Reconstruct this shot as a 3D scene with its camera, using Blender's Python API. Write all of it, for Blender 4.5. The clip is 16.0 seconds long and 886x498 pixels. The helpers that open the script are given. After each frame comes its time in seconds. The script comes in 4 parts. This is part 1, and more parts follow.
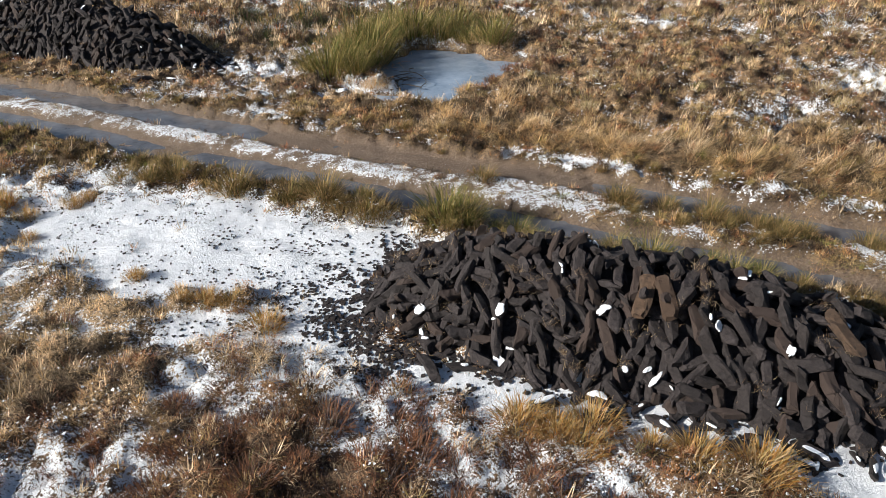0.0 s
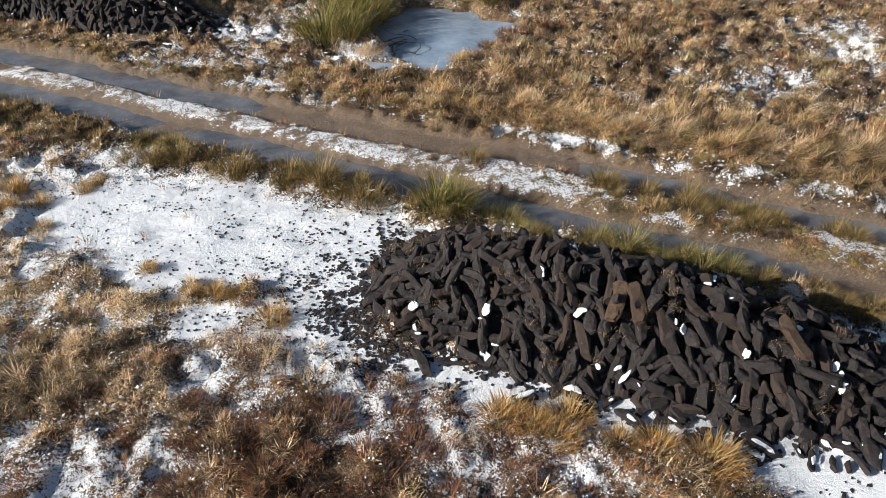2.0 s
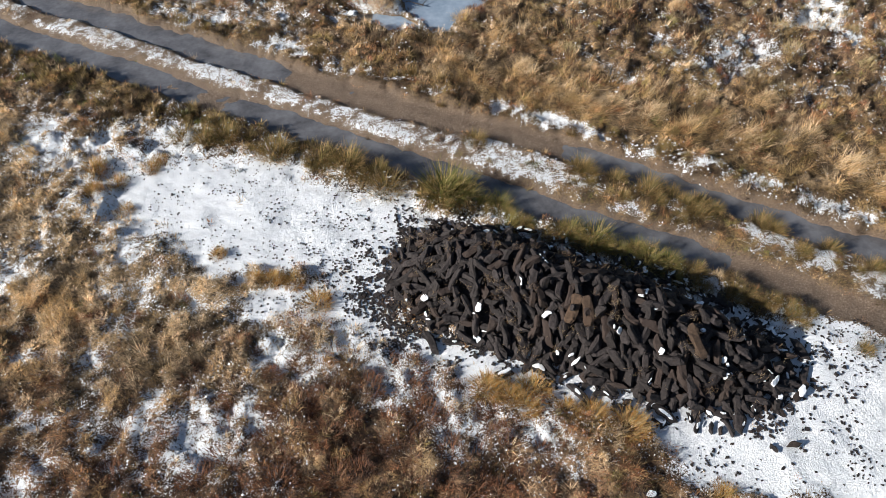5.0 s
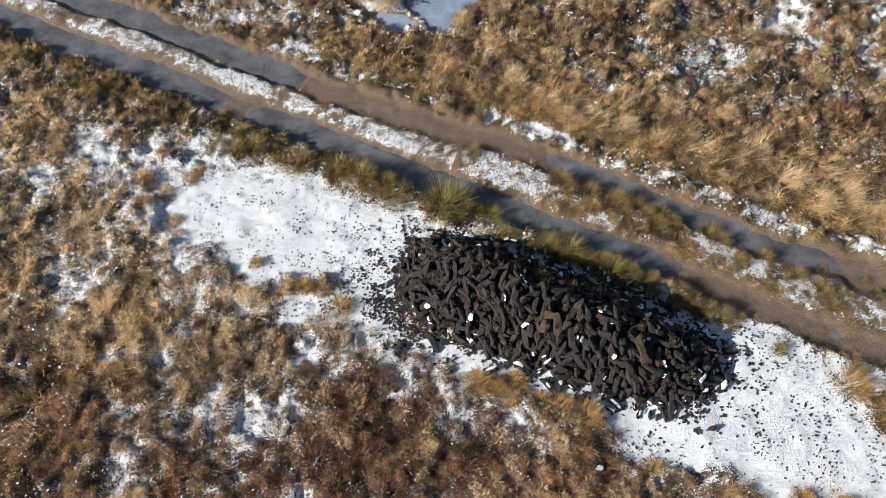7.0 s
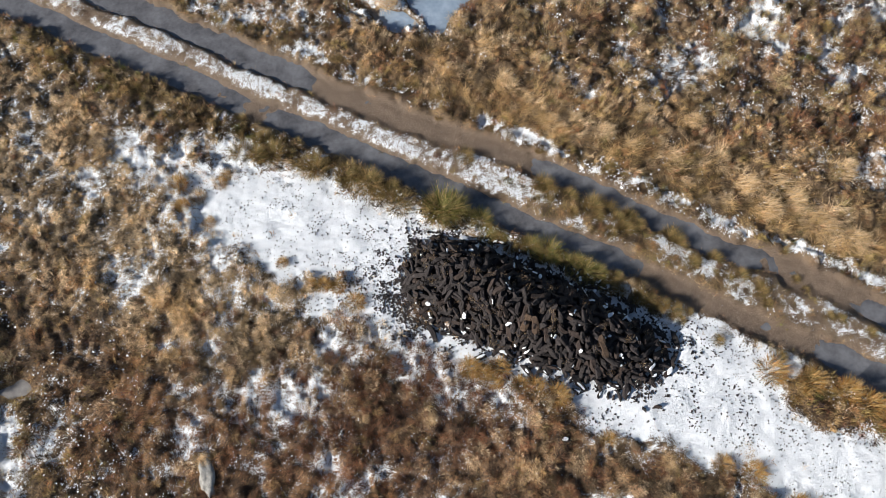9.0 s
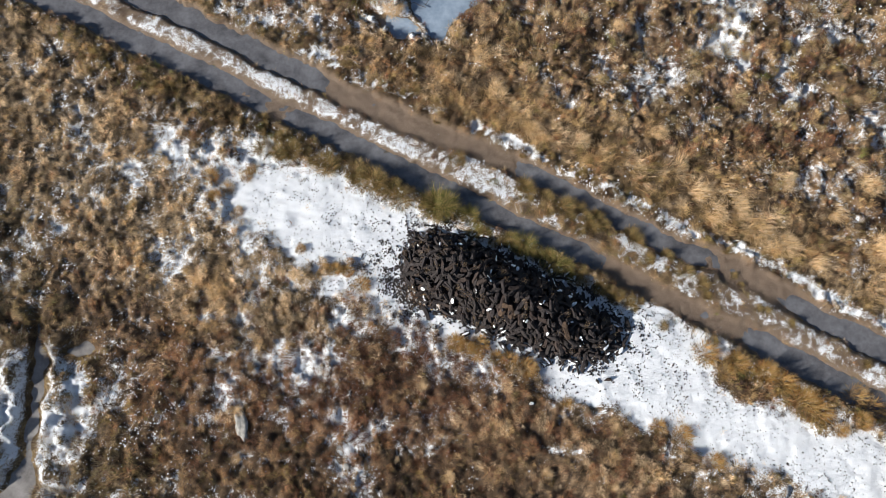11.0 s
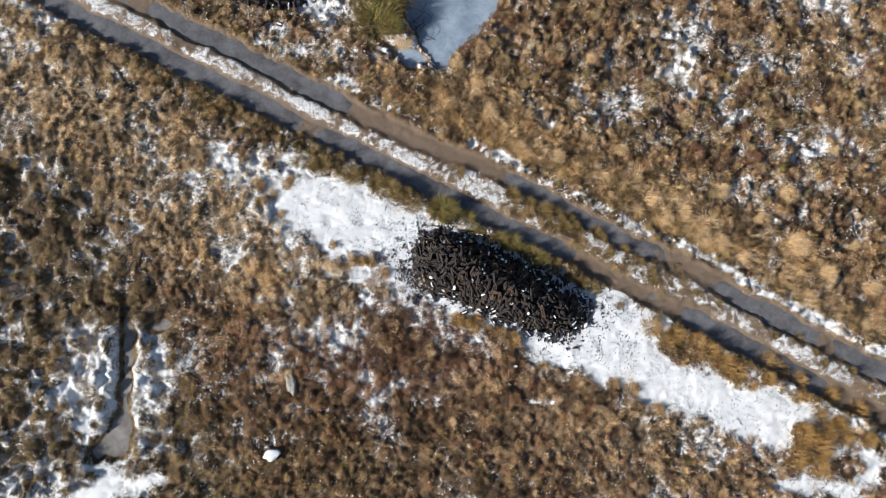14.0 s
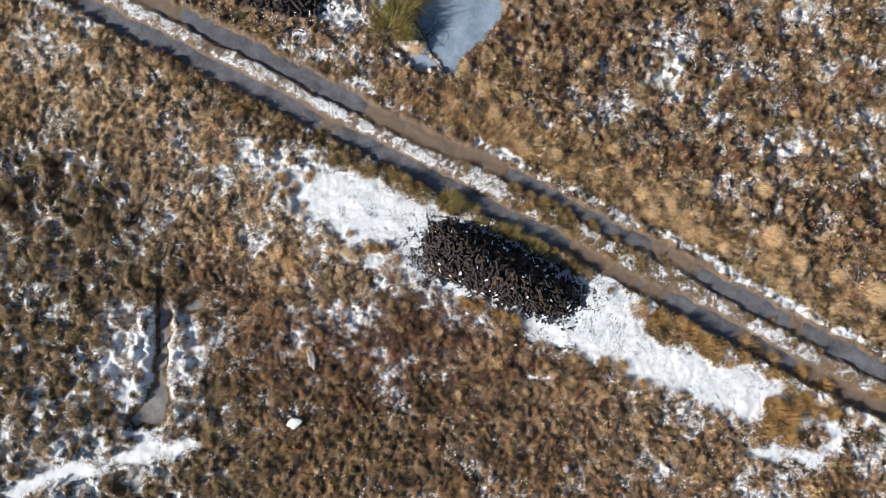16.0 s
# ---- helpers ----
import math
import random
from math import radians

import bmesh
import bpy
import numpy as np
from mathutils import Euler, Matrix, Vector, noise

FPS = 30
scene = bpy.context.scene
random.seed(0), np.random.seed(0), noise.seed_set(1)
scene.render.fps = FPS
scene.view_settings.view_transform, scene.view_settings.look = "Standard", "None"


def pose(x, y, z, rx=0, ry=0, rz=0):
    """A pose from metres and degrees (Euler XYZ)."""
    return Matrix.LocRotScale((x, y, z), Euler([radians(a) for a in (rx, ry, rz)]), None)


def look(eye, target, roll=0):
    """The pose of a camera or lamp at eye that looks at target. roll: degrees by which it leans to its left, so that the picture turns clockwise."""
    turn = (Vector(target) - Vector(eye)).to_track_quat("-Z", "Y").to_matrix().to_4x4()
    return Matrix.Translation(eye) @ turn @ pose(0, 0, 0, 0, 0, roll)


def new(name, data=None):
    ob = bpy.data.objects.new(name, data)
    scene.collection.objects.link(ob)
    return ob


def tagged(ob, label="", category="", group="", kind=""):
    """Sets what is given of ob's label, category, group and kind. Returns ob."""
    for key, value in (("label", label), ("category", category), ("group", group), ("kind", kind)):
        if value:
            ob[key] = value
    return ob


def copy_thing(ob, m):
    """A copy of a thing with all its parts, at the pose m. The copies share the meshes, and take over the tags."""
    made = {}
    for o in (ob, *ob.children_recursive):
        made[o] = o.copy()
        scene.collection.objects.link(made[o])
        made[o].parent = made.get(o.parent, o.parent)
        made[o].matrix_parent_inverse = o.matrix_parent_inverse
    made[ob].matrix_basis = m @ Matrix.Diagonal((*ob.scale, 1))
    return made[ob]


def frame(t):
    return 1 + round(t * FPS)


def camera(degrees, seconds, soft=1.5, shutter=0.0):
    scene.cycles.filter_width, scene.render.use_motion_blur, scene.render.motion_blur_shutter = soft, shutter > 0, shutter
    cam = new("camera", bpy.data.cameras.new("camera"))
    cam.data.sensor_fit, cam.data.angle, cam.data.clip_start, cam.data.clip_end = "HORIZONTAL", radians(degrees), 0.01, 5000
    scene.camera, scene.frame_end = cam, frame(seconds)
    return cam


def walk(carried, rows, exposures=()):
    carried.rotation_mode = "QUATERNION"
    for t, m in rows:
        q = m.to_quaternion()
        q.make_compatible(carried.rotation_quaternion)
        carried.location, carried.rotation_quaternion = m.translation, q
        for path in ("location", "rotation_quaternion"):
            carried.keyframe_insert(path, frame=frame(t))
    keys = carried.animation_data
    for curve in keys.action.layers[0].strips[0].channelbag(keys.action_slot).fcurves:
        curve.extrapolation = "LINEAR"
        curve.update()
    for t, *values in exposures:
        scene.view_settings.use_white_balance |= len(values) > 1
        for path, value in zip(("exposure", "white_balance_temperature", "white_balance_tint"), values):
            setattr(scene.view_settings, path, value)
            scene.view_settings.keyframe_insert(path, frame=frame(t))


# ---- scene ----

# ---------------------------------------------------------------- camera
cam = camera(64.6, 16.0, soft=0.8)
PATH = [
    (0, (-0.36, -5.413, 4.683), (-0.307, -3.695, 3.66), -1.2),
    (0.5, (-0.365, -5.419, 4.838), (-0.307, -3.721, 3.784), -1.2),
    (1, (-0.334, -5.408, 5.069), (-0.279, -3.736, 3.973), -1.4),
    (1.5, (-0.306, -5.412, 5.347), (-0.252, -3.772, 4.204), -1.4),
    (2, (-0.25, -5.426, 5.733), (-0.203, -3.83, 4.529), -1.5),
    (2.5, (-0.237, -5.477, 6.137), (-0.195, -3.926, 4.874), -1.5),
    (3, (-0.207, -5.501, 6.664), (-0.178, -4.007, 5.335), -1.7),
    (3.5, (-0.216, -5.518, 7.203), (-0.189, -4.075, 5.818), -1.6),
    (4, (-0.216, -5.568, 7.849), (-0.195, -4.19, 6.4), -1.7),
    (6.5, (-0.035, -5.195, 11.722), (-0.041, -4.149, 10.018), -2.8),
    (7, (-0.001, -4.856, 12.589), (-0.013, -3.891, 10.838), -3.3),
    (7.5, (0.012, -4.529, 13.332), (-0.002, -3.637, 11.543), -3.4),
    (8, (0.069, -4.104, 14.239), (0.048, -3.303, 12.406), -4.1),
    (8.5, (0.134, -3.676, 15.061), (0.107, -2.957, 13.196), -4.8),
    (9, (0.235, -3.212, 15.976), (0.202, -2.582, 14.078), -5.6),
    (11.5, (0.732, -1.519, 20.278), (0.672, -1.193, 18.305), -11.2),
    (12, (0.67, -1.221, 21.158), (0.613, -0.935, 19.179), -12.1),
    (12.5, (0.602, -1.064, 21.934), (0.548, -0.802, 19.952), -12.4),
    (13, (0.547, -0.709, 22.878), (0.499, -0.491, 20.891), -13.2),
    (13.5, (0.558, -0.505, 23.713), (0.511, -0.316, 21.722), -14.9),
    (14, (0.518, -0.3, 24.662), (0.476, -0.139, 22.669), -15.7),
    (14.5, (0.423, -0.27, 25.519), (0.383, -0.127, 23.524), -16.5),
    (15, (0.251, -0.302, 26.341), (0.217, -0.175, 24.345), -15.8),
    (15.5, (0.28, -0.329, 26.783), (0.239, -0.207, 24.787), -19.5),
    (16, (0.227, -0.275, 27.122), (0.189, -0.161, 25.125), -19.1),
]
walk(cam, [(t, look(e, g, r)) for t, e, g, r in PATH], [(0, 0.53), (16, 0.53)])

# ---------------------------------------------------------------- light
SUN_AZ = math.atan2(-0.96, -0.30)      # compass angle of the sun, from +y towards +x
SUN_EL = radians(25)
world = bpy.data.worlds.new("sky")
scene.world = world
world.use_nodes = True
wn = world.node_tree.nodes
sky = wn.new("ShaderNodeTexSky")
sky.sky_type, sky.sun_disc = "NISHITA", False
sky.sun_elevation, sky.sun_rotation = SUN_EL, SUN_AZ
sky.air_density, sky.dust_density = 1.0, 0.6
wn["Background"].inputs["Strength"].default_value = 0.055
world.node_tree.links.new(sky.outputs["Color"], wn["Background"].inputs["Color"])
sun = new("sun", bpy.data.lights.new("sun", "SUN"))
sun.data.energy, sun.data.angle, sun.data.color = 5.3, radians(0.6), (1.0, 0.94, 0.85)
SUN_DIR = Vector((math.sin(SUN_AZ) * math.cos(SUN_EL), math.cos(SUN_AZ) * math.cos(SUN_EL), math.sin(SUN_EL)))
sun.matrix_world = look(SUN_DIR * 60, (0, 0, 0))

# ---------------------------------------------------------------- numbers of the plan
rng = np.random.default_rng(7)
TABLE = rng.random((256, 256))
RUT_LOW = ((-60, -22, -14.9, -8.1, -4.3, -2.1, 1.2, 4.4, 6.6, 8.7, 10.8, 13.9, 16.4, 60),
           (36, 15.2, 11.45, 7.9, 6.0, 4.75, 3.05, 1.45, 0.15, -0.88, -2.1, -3.83, -5.12, -29))
RUT_UP = ((-60, -22, -11.8, -8.1, -6.1, -4.3, -2.5, -0.8, 1.4, 3.2, 4.9, 6.6, 8.4, 10.5, 12.1, 13.6, 16.4, 60),
          (38, 16.6, 11.35, 9.45, 8.4, 7.45, 6.45, 5.62, 4.62, 3.7, 2.7, 1.78, 0.95, -0.3, -1.25, -2.05, -3.6, -27))
# stretches, by x, where water stands in the ruts
WET_LOW = ((-14.0, -6.2), (-4.6, 4.6), (8.8, 12.9))
WET_UP = ((-11.0, -3.6), (2.6, 6.4), (10.0, 12.4), (14.2, 22.0))
SNOW_WEST = [(-6.3, 4.3), (-5.5, 4.4), (-5.0, 4.15), (-4.1, 4.35), (-3.2, 4.05), (-2.3, 3.65), (-1.45, 3.45), (-0.8, 3.05), (-0.2, 2.5),
             (-0.6, 1.6), (-0.9, 0.4), (-1.5, 0.5), (-2.1, 1.1), (-2.4, 1.4), (-3.1, 1.35), (-3.9, 1.7), (-4.7, 2.1), (-5.3, 2.55), (-5.9, 3.1), (-6.2, 3.7)]
SNOW_FRONT = [(-3.3, 1.1), (-1.6, 1.4), (-0.8, 0.5), (0.6, -0.1), (1.5, -0.5), (2.6, -1.0), (3.4, -1.3), (2.9, -1.7), (2.2, -1.4),
              (1.5, -0.95), (0.5, -0.8), (0.0, -0.7), (-0.6, -0.3), (-1.8, 0.35), (-3.1, 0.6)]
SNOW_EAST = [(4.2, 0.3), (5.7, 0.15), (6.75, -0.5), (7.85, -0.75), (7.95, -1.2), (7.5, -1.9), (8.3, -2.4), (9.1, -2.7), (10.1, -3.15), (11.0, -3.15),
             (11.85, -3.7), (13.2, -4.4), (12.9, -5.1), (12.3, -4.3), (11.7, -4.4), (11.4, -5.6), (10.7, -5.25), (9.7, -4.65), (8.6, -4.4), (8.0, -4.0),
             (7.1, -4.0), (6.5, -3.55), (6.3, -3.1), (5.4, -3.1), (4.35, -2.55), (3.3, -2.2), (2.6, -1.8), (2.4, -1.2), (3.5, -0.9), (3.5, 0.2)]
SNOW_BACK = [(-0.2, 2.45), (0.9, 2.2), (2.2, 1.7), (3.5, 1.05), (4.7, 0.35), (4.5, -0.1), (3.0, 0.7), (1.5, 1.4), (0.2, 2.0)]
SNOW_END = [(13.5, -4.9), (14.3, -5.2), (14.7, -5.75), (14.6, -6.6), (13.2, -7.0), (12.3, -7.0), (11.2, -6.6), (12.1, -6.45), (13.4, -6.3), (14.0, -6.1), (13.7, -5.4)]
SNOW_STRIP = [(-16.8, -7.5), (-13.5, -6.5), (-10.2, -5.8), (-9.7, -6.1), (-13.0, -7.1), (-15.5, -7.4), (-17.5, -8.6)]
POOL_POLY = [(-1.2, 11.3), (-0.5, 12.5), (0.5, 12.3), (1.3, 11.6), (2.3, 10.9), (1.5, 9.8), (0.6, 8.9), (0.15, 8.35), (-0.2, 8.7),
             (-0.7, 9.4), (-1.2, 10.2)]
PUDDLE_POLY = [(-12.5, -5.1), (-11.9, -4.5), (-11.45, -3.7), (-11.4, -2.5), (-11.3, -1.2), (-11.35, 0.1), (-11.0, -0.9), (-10.95, -2.3), (-11.1, -3.3), (-10.9, -4.4), (-11.3, -5.3), (-12.3, -5.5)]
PUDDLE_NORTH = [(-2.0, 9.15), (-1.4, 9.1), (-0.8, 8.8), (-0.5, 8.5), (-0.9, 8.45), (-1.6, 8.8)]
PUDDLE_TWO = [(-10.5, -0.85), (-9.9, -0.45), (-9.5, -0.85), (-10.1, -1.2)]
STACK = dict(cx=1.97, cy=0.35, ang=radians(-24), a=3.18, south=1.13, north=0.98, crest=0.08, blunt=4.5, h=0.96)
STACK_FAR = dict(cx=-9.15, cy=13.2, ang=math.atan2(-0.48, 0.88), a=4.9, south=1.35, north=1.35, crest=0.0, blunt=2.8, h=1.35)


# ---------------------------------------------------------------- fields over the plan
def value_noise(x, y, seed=0):
    """Smooth noise, 0 to 1, one cell a metre."""
    xi, yi = np.floor(x).astype(np.int64), np.floor(y).astype(np.int64)
    u, v = x - xi, y - yi
    u, v = u * u * (3 - 2 * u), v * v * (3 - 2 * v)
    i0, j0 = (xi + 71 * seed) & 255, (yi + 37 * seed) & 255
    i1, j1 = (i0 + 1) & 255, (j0 + 1) & 255
    return (TABLE[i0, j0] * (1 - u) + TABLE[i1, j0] * u) * (1 - v) + (TABLE[i0, j1] * (1 - u) + TABLE[i1, j1] * u) * v


def fbm(x, y, size, octaves=3, seed=0):
    out, amp, total = 0, 1.0, 0.0
    for k in range(octaves):
        f = 2.03 ** k / size
        out = out + amp * value_noise(x * f + 5.3 * k, y * f - 3.1 * k, seed + k)
        total, amp = total + amp, amp * 0.5
    return out / total


def cell_centre(i, j, size, seed):
    """The jittered middle of one tussock cell."""
    a, b = (i + 53 * seed) & 255, (j + 29 * seed) & 255
    return (i + 0.15 + 0.7 * TABLE[a, b]) * size, (j + 0.15 + 0.7 * TABLE[b, (a + 91) & 255]) * size


def cells(x, y, size, seed):
    """Distance to the middle of the nearest tussock, in cells, and a random number of that tussock."""
    xi, yi = np.floor(x / size).astype(np.int64), np.floor(y / size).astype(np.int64)
    best, pick = np.full(x.shape, 9.0), np.zeros(x.shape)
    for di in (-1, 0, 1):
        for dj in (-1, 0, 1):
            cx, cy = cell_centre(xi + di, yi + dj, size, seed)
            own = TABLE[(xi + di + 7 * seed) & 255, (yi + dj + 13 * seed + 40) & 255]
            d = np.hypot(x - cx, y - cy) / size / (0.75 + 0.5 * own)
            near = d < best
            best, pick = np.where(near, d, best), np.where(near, own, pick)
    return best, pick


def smooth(e0, e1, x):
    t = np.clip((x - e0) / (e1 - e0), 0, 1)
    return t * t * (3 - 2 * t)


def inside(x, y, poly):
    """Signed distance to an outline, above zero inside it."""
    best, odd = np.full(x.shape, 1e9), np.zeros(x.shape, bool)
    for (ax, ay), (bx, by) in zip(poly, poly[1:] + poly[:1]):
        ex, ey = bx - ax, by - ay
        t = np.clip(((x - ax) * ex + (y - ay) * ey) / (ex * ex + ey * ey), 0, 1)
        best = np.minimum(best, np.hypot(x - ax - t * ex, y - ay - t * ey))
        if by != ay:
            odd ^= ((ay > y) != (by > y)) & (x < ex * (y - ay) / ey + ax)
    return np.where(odd, best, -best)


def blob(x, y, cx, cy, rx, ry, ang=0.0):
    c, s = math.cos(radians(ang)), math.sin(radians(ang))
    dx, dy = x - cx, y - cy
    return np.exp(-(((dx * c + dy * s) / rx) ** 2 + ((dy * c - dx * s) / ry) ** 2))


def rut_distances(x, y):
    w = 0.22 * (fbm(x, y, 1.3, 3, 3) - 0.5) + 0.20 * (fbm(x, y, 0.28, 3, 4) - 0.5)
    dl, du = (y - np.interp(x, *RUT_LOW)) * 0.88 + w, (y - np.interp(x, *RUT_UP)) * 0.88 + w
    return dl, du


def rut_bed(d, x):
    """1 on the bed of a rut, which is narrower beside the stack."""
    slim = smooth(-0.6, 1.2, x) * (1 - smooth(7.0, 9.0, x))
    return 1 - smooth(0.24 - 0.05 * slim, 0.52 - 0.10 * slim, np.abs(d))


def stretch(x, spans):
    out = np.zeros(x.shape)
    for a, b in spans:
        out = np.maximum(out, smooth(a - 1.7, a + 1.3, x) * (1 - smooth(b - 1.3, b + 1.7, x)))
    return out


def stack_uv(x, y, s):
    c, n = math.cos(s["ang"]), math.sin(s["ang"])
    return (x - s["cx"]) * c + (y - s["cy"]) * n, (y - s["cy"]) * c - (x - s["cx"]) * n


def stack_r(u, v, s):
    w = v - s["crest"]
    half = np.where(w > 0, s["north"] * (1 - 0.22 * u / s["a"]), s["south"])
    return (np.abs(u / s["a"]) ** np.where(u < 0, s["blunt"], 3.0) + np.abs(w / half) ** 2.2) ** (1 / 2.4)


def stack_height(u, v, s):
    return s["h"] * np.clip(1 - stack_r(u, v, s) ** 1.5, 0, 1) ** 0.9


class Fields:
    """All that the ground and the plants need to know at the places x, y."""

    def __init__(f, x, y):
        f.x, f.y = x, y
        f.dl, f.du = rut_distances(x, y)
        core = inside(x, y, SNOW_WEST)
        for p in (SNOW_FRONT, SNOW_EAST, SNOW_BACK, SNOW_END, SNOW_STRIP):
            core = np.maximum(core, inside(x, y, p))
        f.core = core + 1.0 * (fbm(x, y, 0.8, 5, 9) - 0.5)
        f.pool = np.maximum(np.maximum(inside(x, y, POOL_POLY), inside(x, y, PUDDLE_POLY)), np.maximum(inside(x, y, PUDDLE_TWO), inside(x, y, PUDDLE_NORTH)))
        f.pool = f.pool + 0.5 * (fbm(x, y, 0.6, 3, 12) - 0.5)
        f.rut = np.maximum(rut_bed(f.dl, x), rut_bed(f.du, x))
        wob = 2.0 * (fbm(x, y, 0.9, 3, 17) - 0.5)
        f.wet = np.maximum((np.abs(f.dl) < 0.7) * stretch(x + wob, WET_LOW), (np.abs(f.du) < 0.7) * stretch(x + wob, WET_UP))
        f.mid = smooth(0.22, 0.42, f.dl) * smooth(0.22, 0.42, -f.du)          # the ridge between the ruts
        f.track = smooth(-0.42, -0.26, f.dl) * smooth(-0.42, -0.26, -f.du)
        f.rs, f.rf = (stack_r(*stack_uv(x, y, s), s) for s in (STACK, STACK_FAR))
        f.bog = smooth(-8.8, -11.4, x + 0.45 * (y + 1)) * smooth(-1.2, -3.0, f.dl) * smooth(6.3, 3.6, y + 0.25 * (x + 12))      # tussocky wet ground in the west
        f.field = smooth(1.2, 3.2, f.du)                                      # the open moor north of the track
        f.straw = smooth(0.55, 1.0, f.du) * (1 - smooth(1.5, 3.4, f.du + 1.4 * (fbm(x, y, 2.0, 2, 5) - 0.5))) * smooth(-2.0, 1.0, x)
        f.lump = smooth(0.30, 0.70, 0.7 * fbm(x, y, 0.55, 4, 21) + 0.3 * fbm(x, y, 1.3, 2, 25))
        wx, wy = x + 0.75 * (fbm(x, y, 0.7, 3, 22) - 0.5), y + 0.75 * (fbm(x, y, 0.7, 3, 24) - 0.5)
        d1, own1 = cells(wx, wy, 0.44, 2)
        d2, own2 = cells(wx, wy, 0.26, 5)
        f.dome = f.bog * np.clip(1 - (d1 / 0.62) ** 2, 0, 1) + (1 - f.bog) * np.clip(1 - (d2 / 0.66) ** 2, 0, 1)
        f.own = f.bog * own1 + (1 - f.bog) * own2
        f.tuft = 0.6 * fbm(x, y, 0.30, 3, 28) + 0.4 * (0.22 + 0.56 * f.dome)
        f.moor = (1 - f.track) * (1 - smooth(-0.25, 0.15, f.core)) * (1 - smooth(-0.35, 0.0, f.pool))
        f.away = smooth(0.5, 3.0, np.maximum(np.abs(x + 0.75) - 18.7, np.abs(y - 5.5) - 15.0))     # beyond the near moor
        f.moor = f.moor * (1 - f.away)
        f.hum = f.moor * (f.lump * (0.09 + 0.04 * f.bog + 0.08 * f.field + 0.05 * f.straw) + f.dome * (0.10 + 0.09 * f.bog + 0.05 * f.field) * (0.4 + 1.2 * f.own))

    def height(f):
        x, y = f.x, f.y
        z = 0.10 * (fbm(x, y, 5.0, 2, 31) - 0.5) * (1 - f.track) + f.hum
        z = z + 0.025 * (fbm(x, y, 0.16, 3, 41) - 0.5)
        z = z - f.rut * (0.042 + 0.085 * f.wet - 0.09 * (fbm(x, y, 0.9, 5, 51) - 0.5))
        z = z + 0.05 * f.mid
        z = z - (0.08 + 0.14 * smooth(6.5, 7.5, y)) * smooth(-0.25, 0.2, f.pool)
        z = z + (0.05 + 0.10 * (fbm(x, y, 0.55, 3, 43) - 0.5)) * smooth(-0.3, 0.3, f.core)
        z = z + 0.045 * (fbm(x, y, 0.20, 3, 45) - 0.5) * smooth(-0.2, 0.1, f.core)
        return z

    def snow(f):
        """How much of the ground lies under snow, 0 to 1."""
        x, y = f.x, f.y
        n = fbm(x, y, 1.6, 3, 61)
        c = 0.16 + 0.05 * smooth(-9, -6, x) + 0.45 * (n - 0.5)
        c += 0.08 * f.field * smooth(2.5, 5, f.du) + 0.08 * f.bog + 0.035 * near_side(f) * (1 - f.bog) * smooth(-8, -5, y)
        c += 0.03 * blob(x, y, -2.5, -1.8, 4.0, 2.4) + 0.24 * blob(x, y, -6.6, 3.6, 1.8, 1.5) + 0.14 * blob(x, y, -4.2, -0.6, 2.8, 1.6) + 0.22 * blob(x, y, -7.2, 4.2, 2.0, 1.2, -25) + 0.1 * blob(x, y, -1.0, 0.6, 2.0, 0.9, -25)
        c += 0.5 * blob(x, y, -12.2, -2.3, 1.9, 2.3) + 0.4 * blob(x, y, -10.2, -2.6, 0.8, 1.4) + 0.3 * blob(x, y, -15.5, -6.5, 2.2, 1.6)
        c += 0.2 * blob(x, y, 0.8, -1.3, 2.2, 0.5, -20) + 0.35 * blob(x, y, -2.3, -4.2, 0.6, 1.5, 10) + 0.5 * blob(x, y, 3.2, -3.65, 1.3, 0.13, -8)
        c += 0.30 * blob(x, y, 11.3, 8.0, 0.7, 0.6) + 0.2 * blob(x, y, 15.8, 8.6, 1.3, 0.7) + 0.25 * blob(x, y, 8.6, 8.0, 0.5, 1.4)
        c += 0.4 * blob(x, y, -1.1, 8.9, 0.9, 0.4, -25) + 0.5 * blob(x, y, -4.5, 10.6, 0.5, 0.9, 30) + 0.35 * blob(x, y, 6.6, 14.0, 1.4, 0.6)
        c += 0.35 * blob(x, y, 7.5, -7.0, 1.0, 0.5, -30) + 0.2 * blob(x, y, -2.2, 11.4, 0.6, 0.6)
        c -= 0.22 * f.straw + 0.28 * blob(x, y, 3.0, -3.6, 3.2, 1.4, -20) + 0.35 * blob(x, y, -3.0, -6.0, 3.5, 2.0)
        c -= 0.12 * blob(x, y, -5.5, 6.3, 4.5, 0.55, -27)
        drift = 0.22 * blob(x, y, -12.0, -2.4, 1.3, 2.2) + 0.2 * blob(x, y, -10.2, -2.6, 0.6, 1.2)
        c = np.minimum(c, 0.52 + drift) + 0.09 * smooth(-1.3, -0.2, f.core)
        c -= (0.30 * (f.lump - 0.45) + (0.8 + 0.5 * f.bog) * (f.tuft - 0.47)) * f.moor
        band = smooth(-16, -12, x) * (1 - 0.55 * smooth(0.6, 2.0, x) + 0.5 * smooth(6.8, 8.5, x))
        c = np.where(f.track > 0.5, np.minimum((0.31 + 0.17 * band) * f.mid + 0.45 * (n - 0.5) - 1.2 * (f.tuft - 0.46), 0.50), c)
        edge = np.exp(-((f.du - 0.66) / 0.27) ** 2) * smooth(-5, -3.5, x) * (1 - smooth(8, 9, x))
        edge2 = np.exp(-((f.du - 0.6) / 0.22) ** 2) * smooth(8, 9, x)
        edge3 = np.exp(-((f.dl + 0.55) / 0.18) ** 2) * (smooth(12.5, 14, x) + 1 - smooth(-13.5, -11, x))
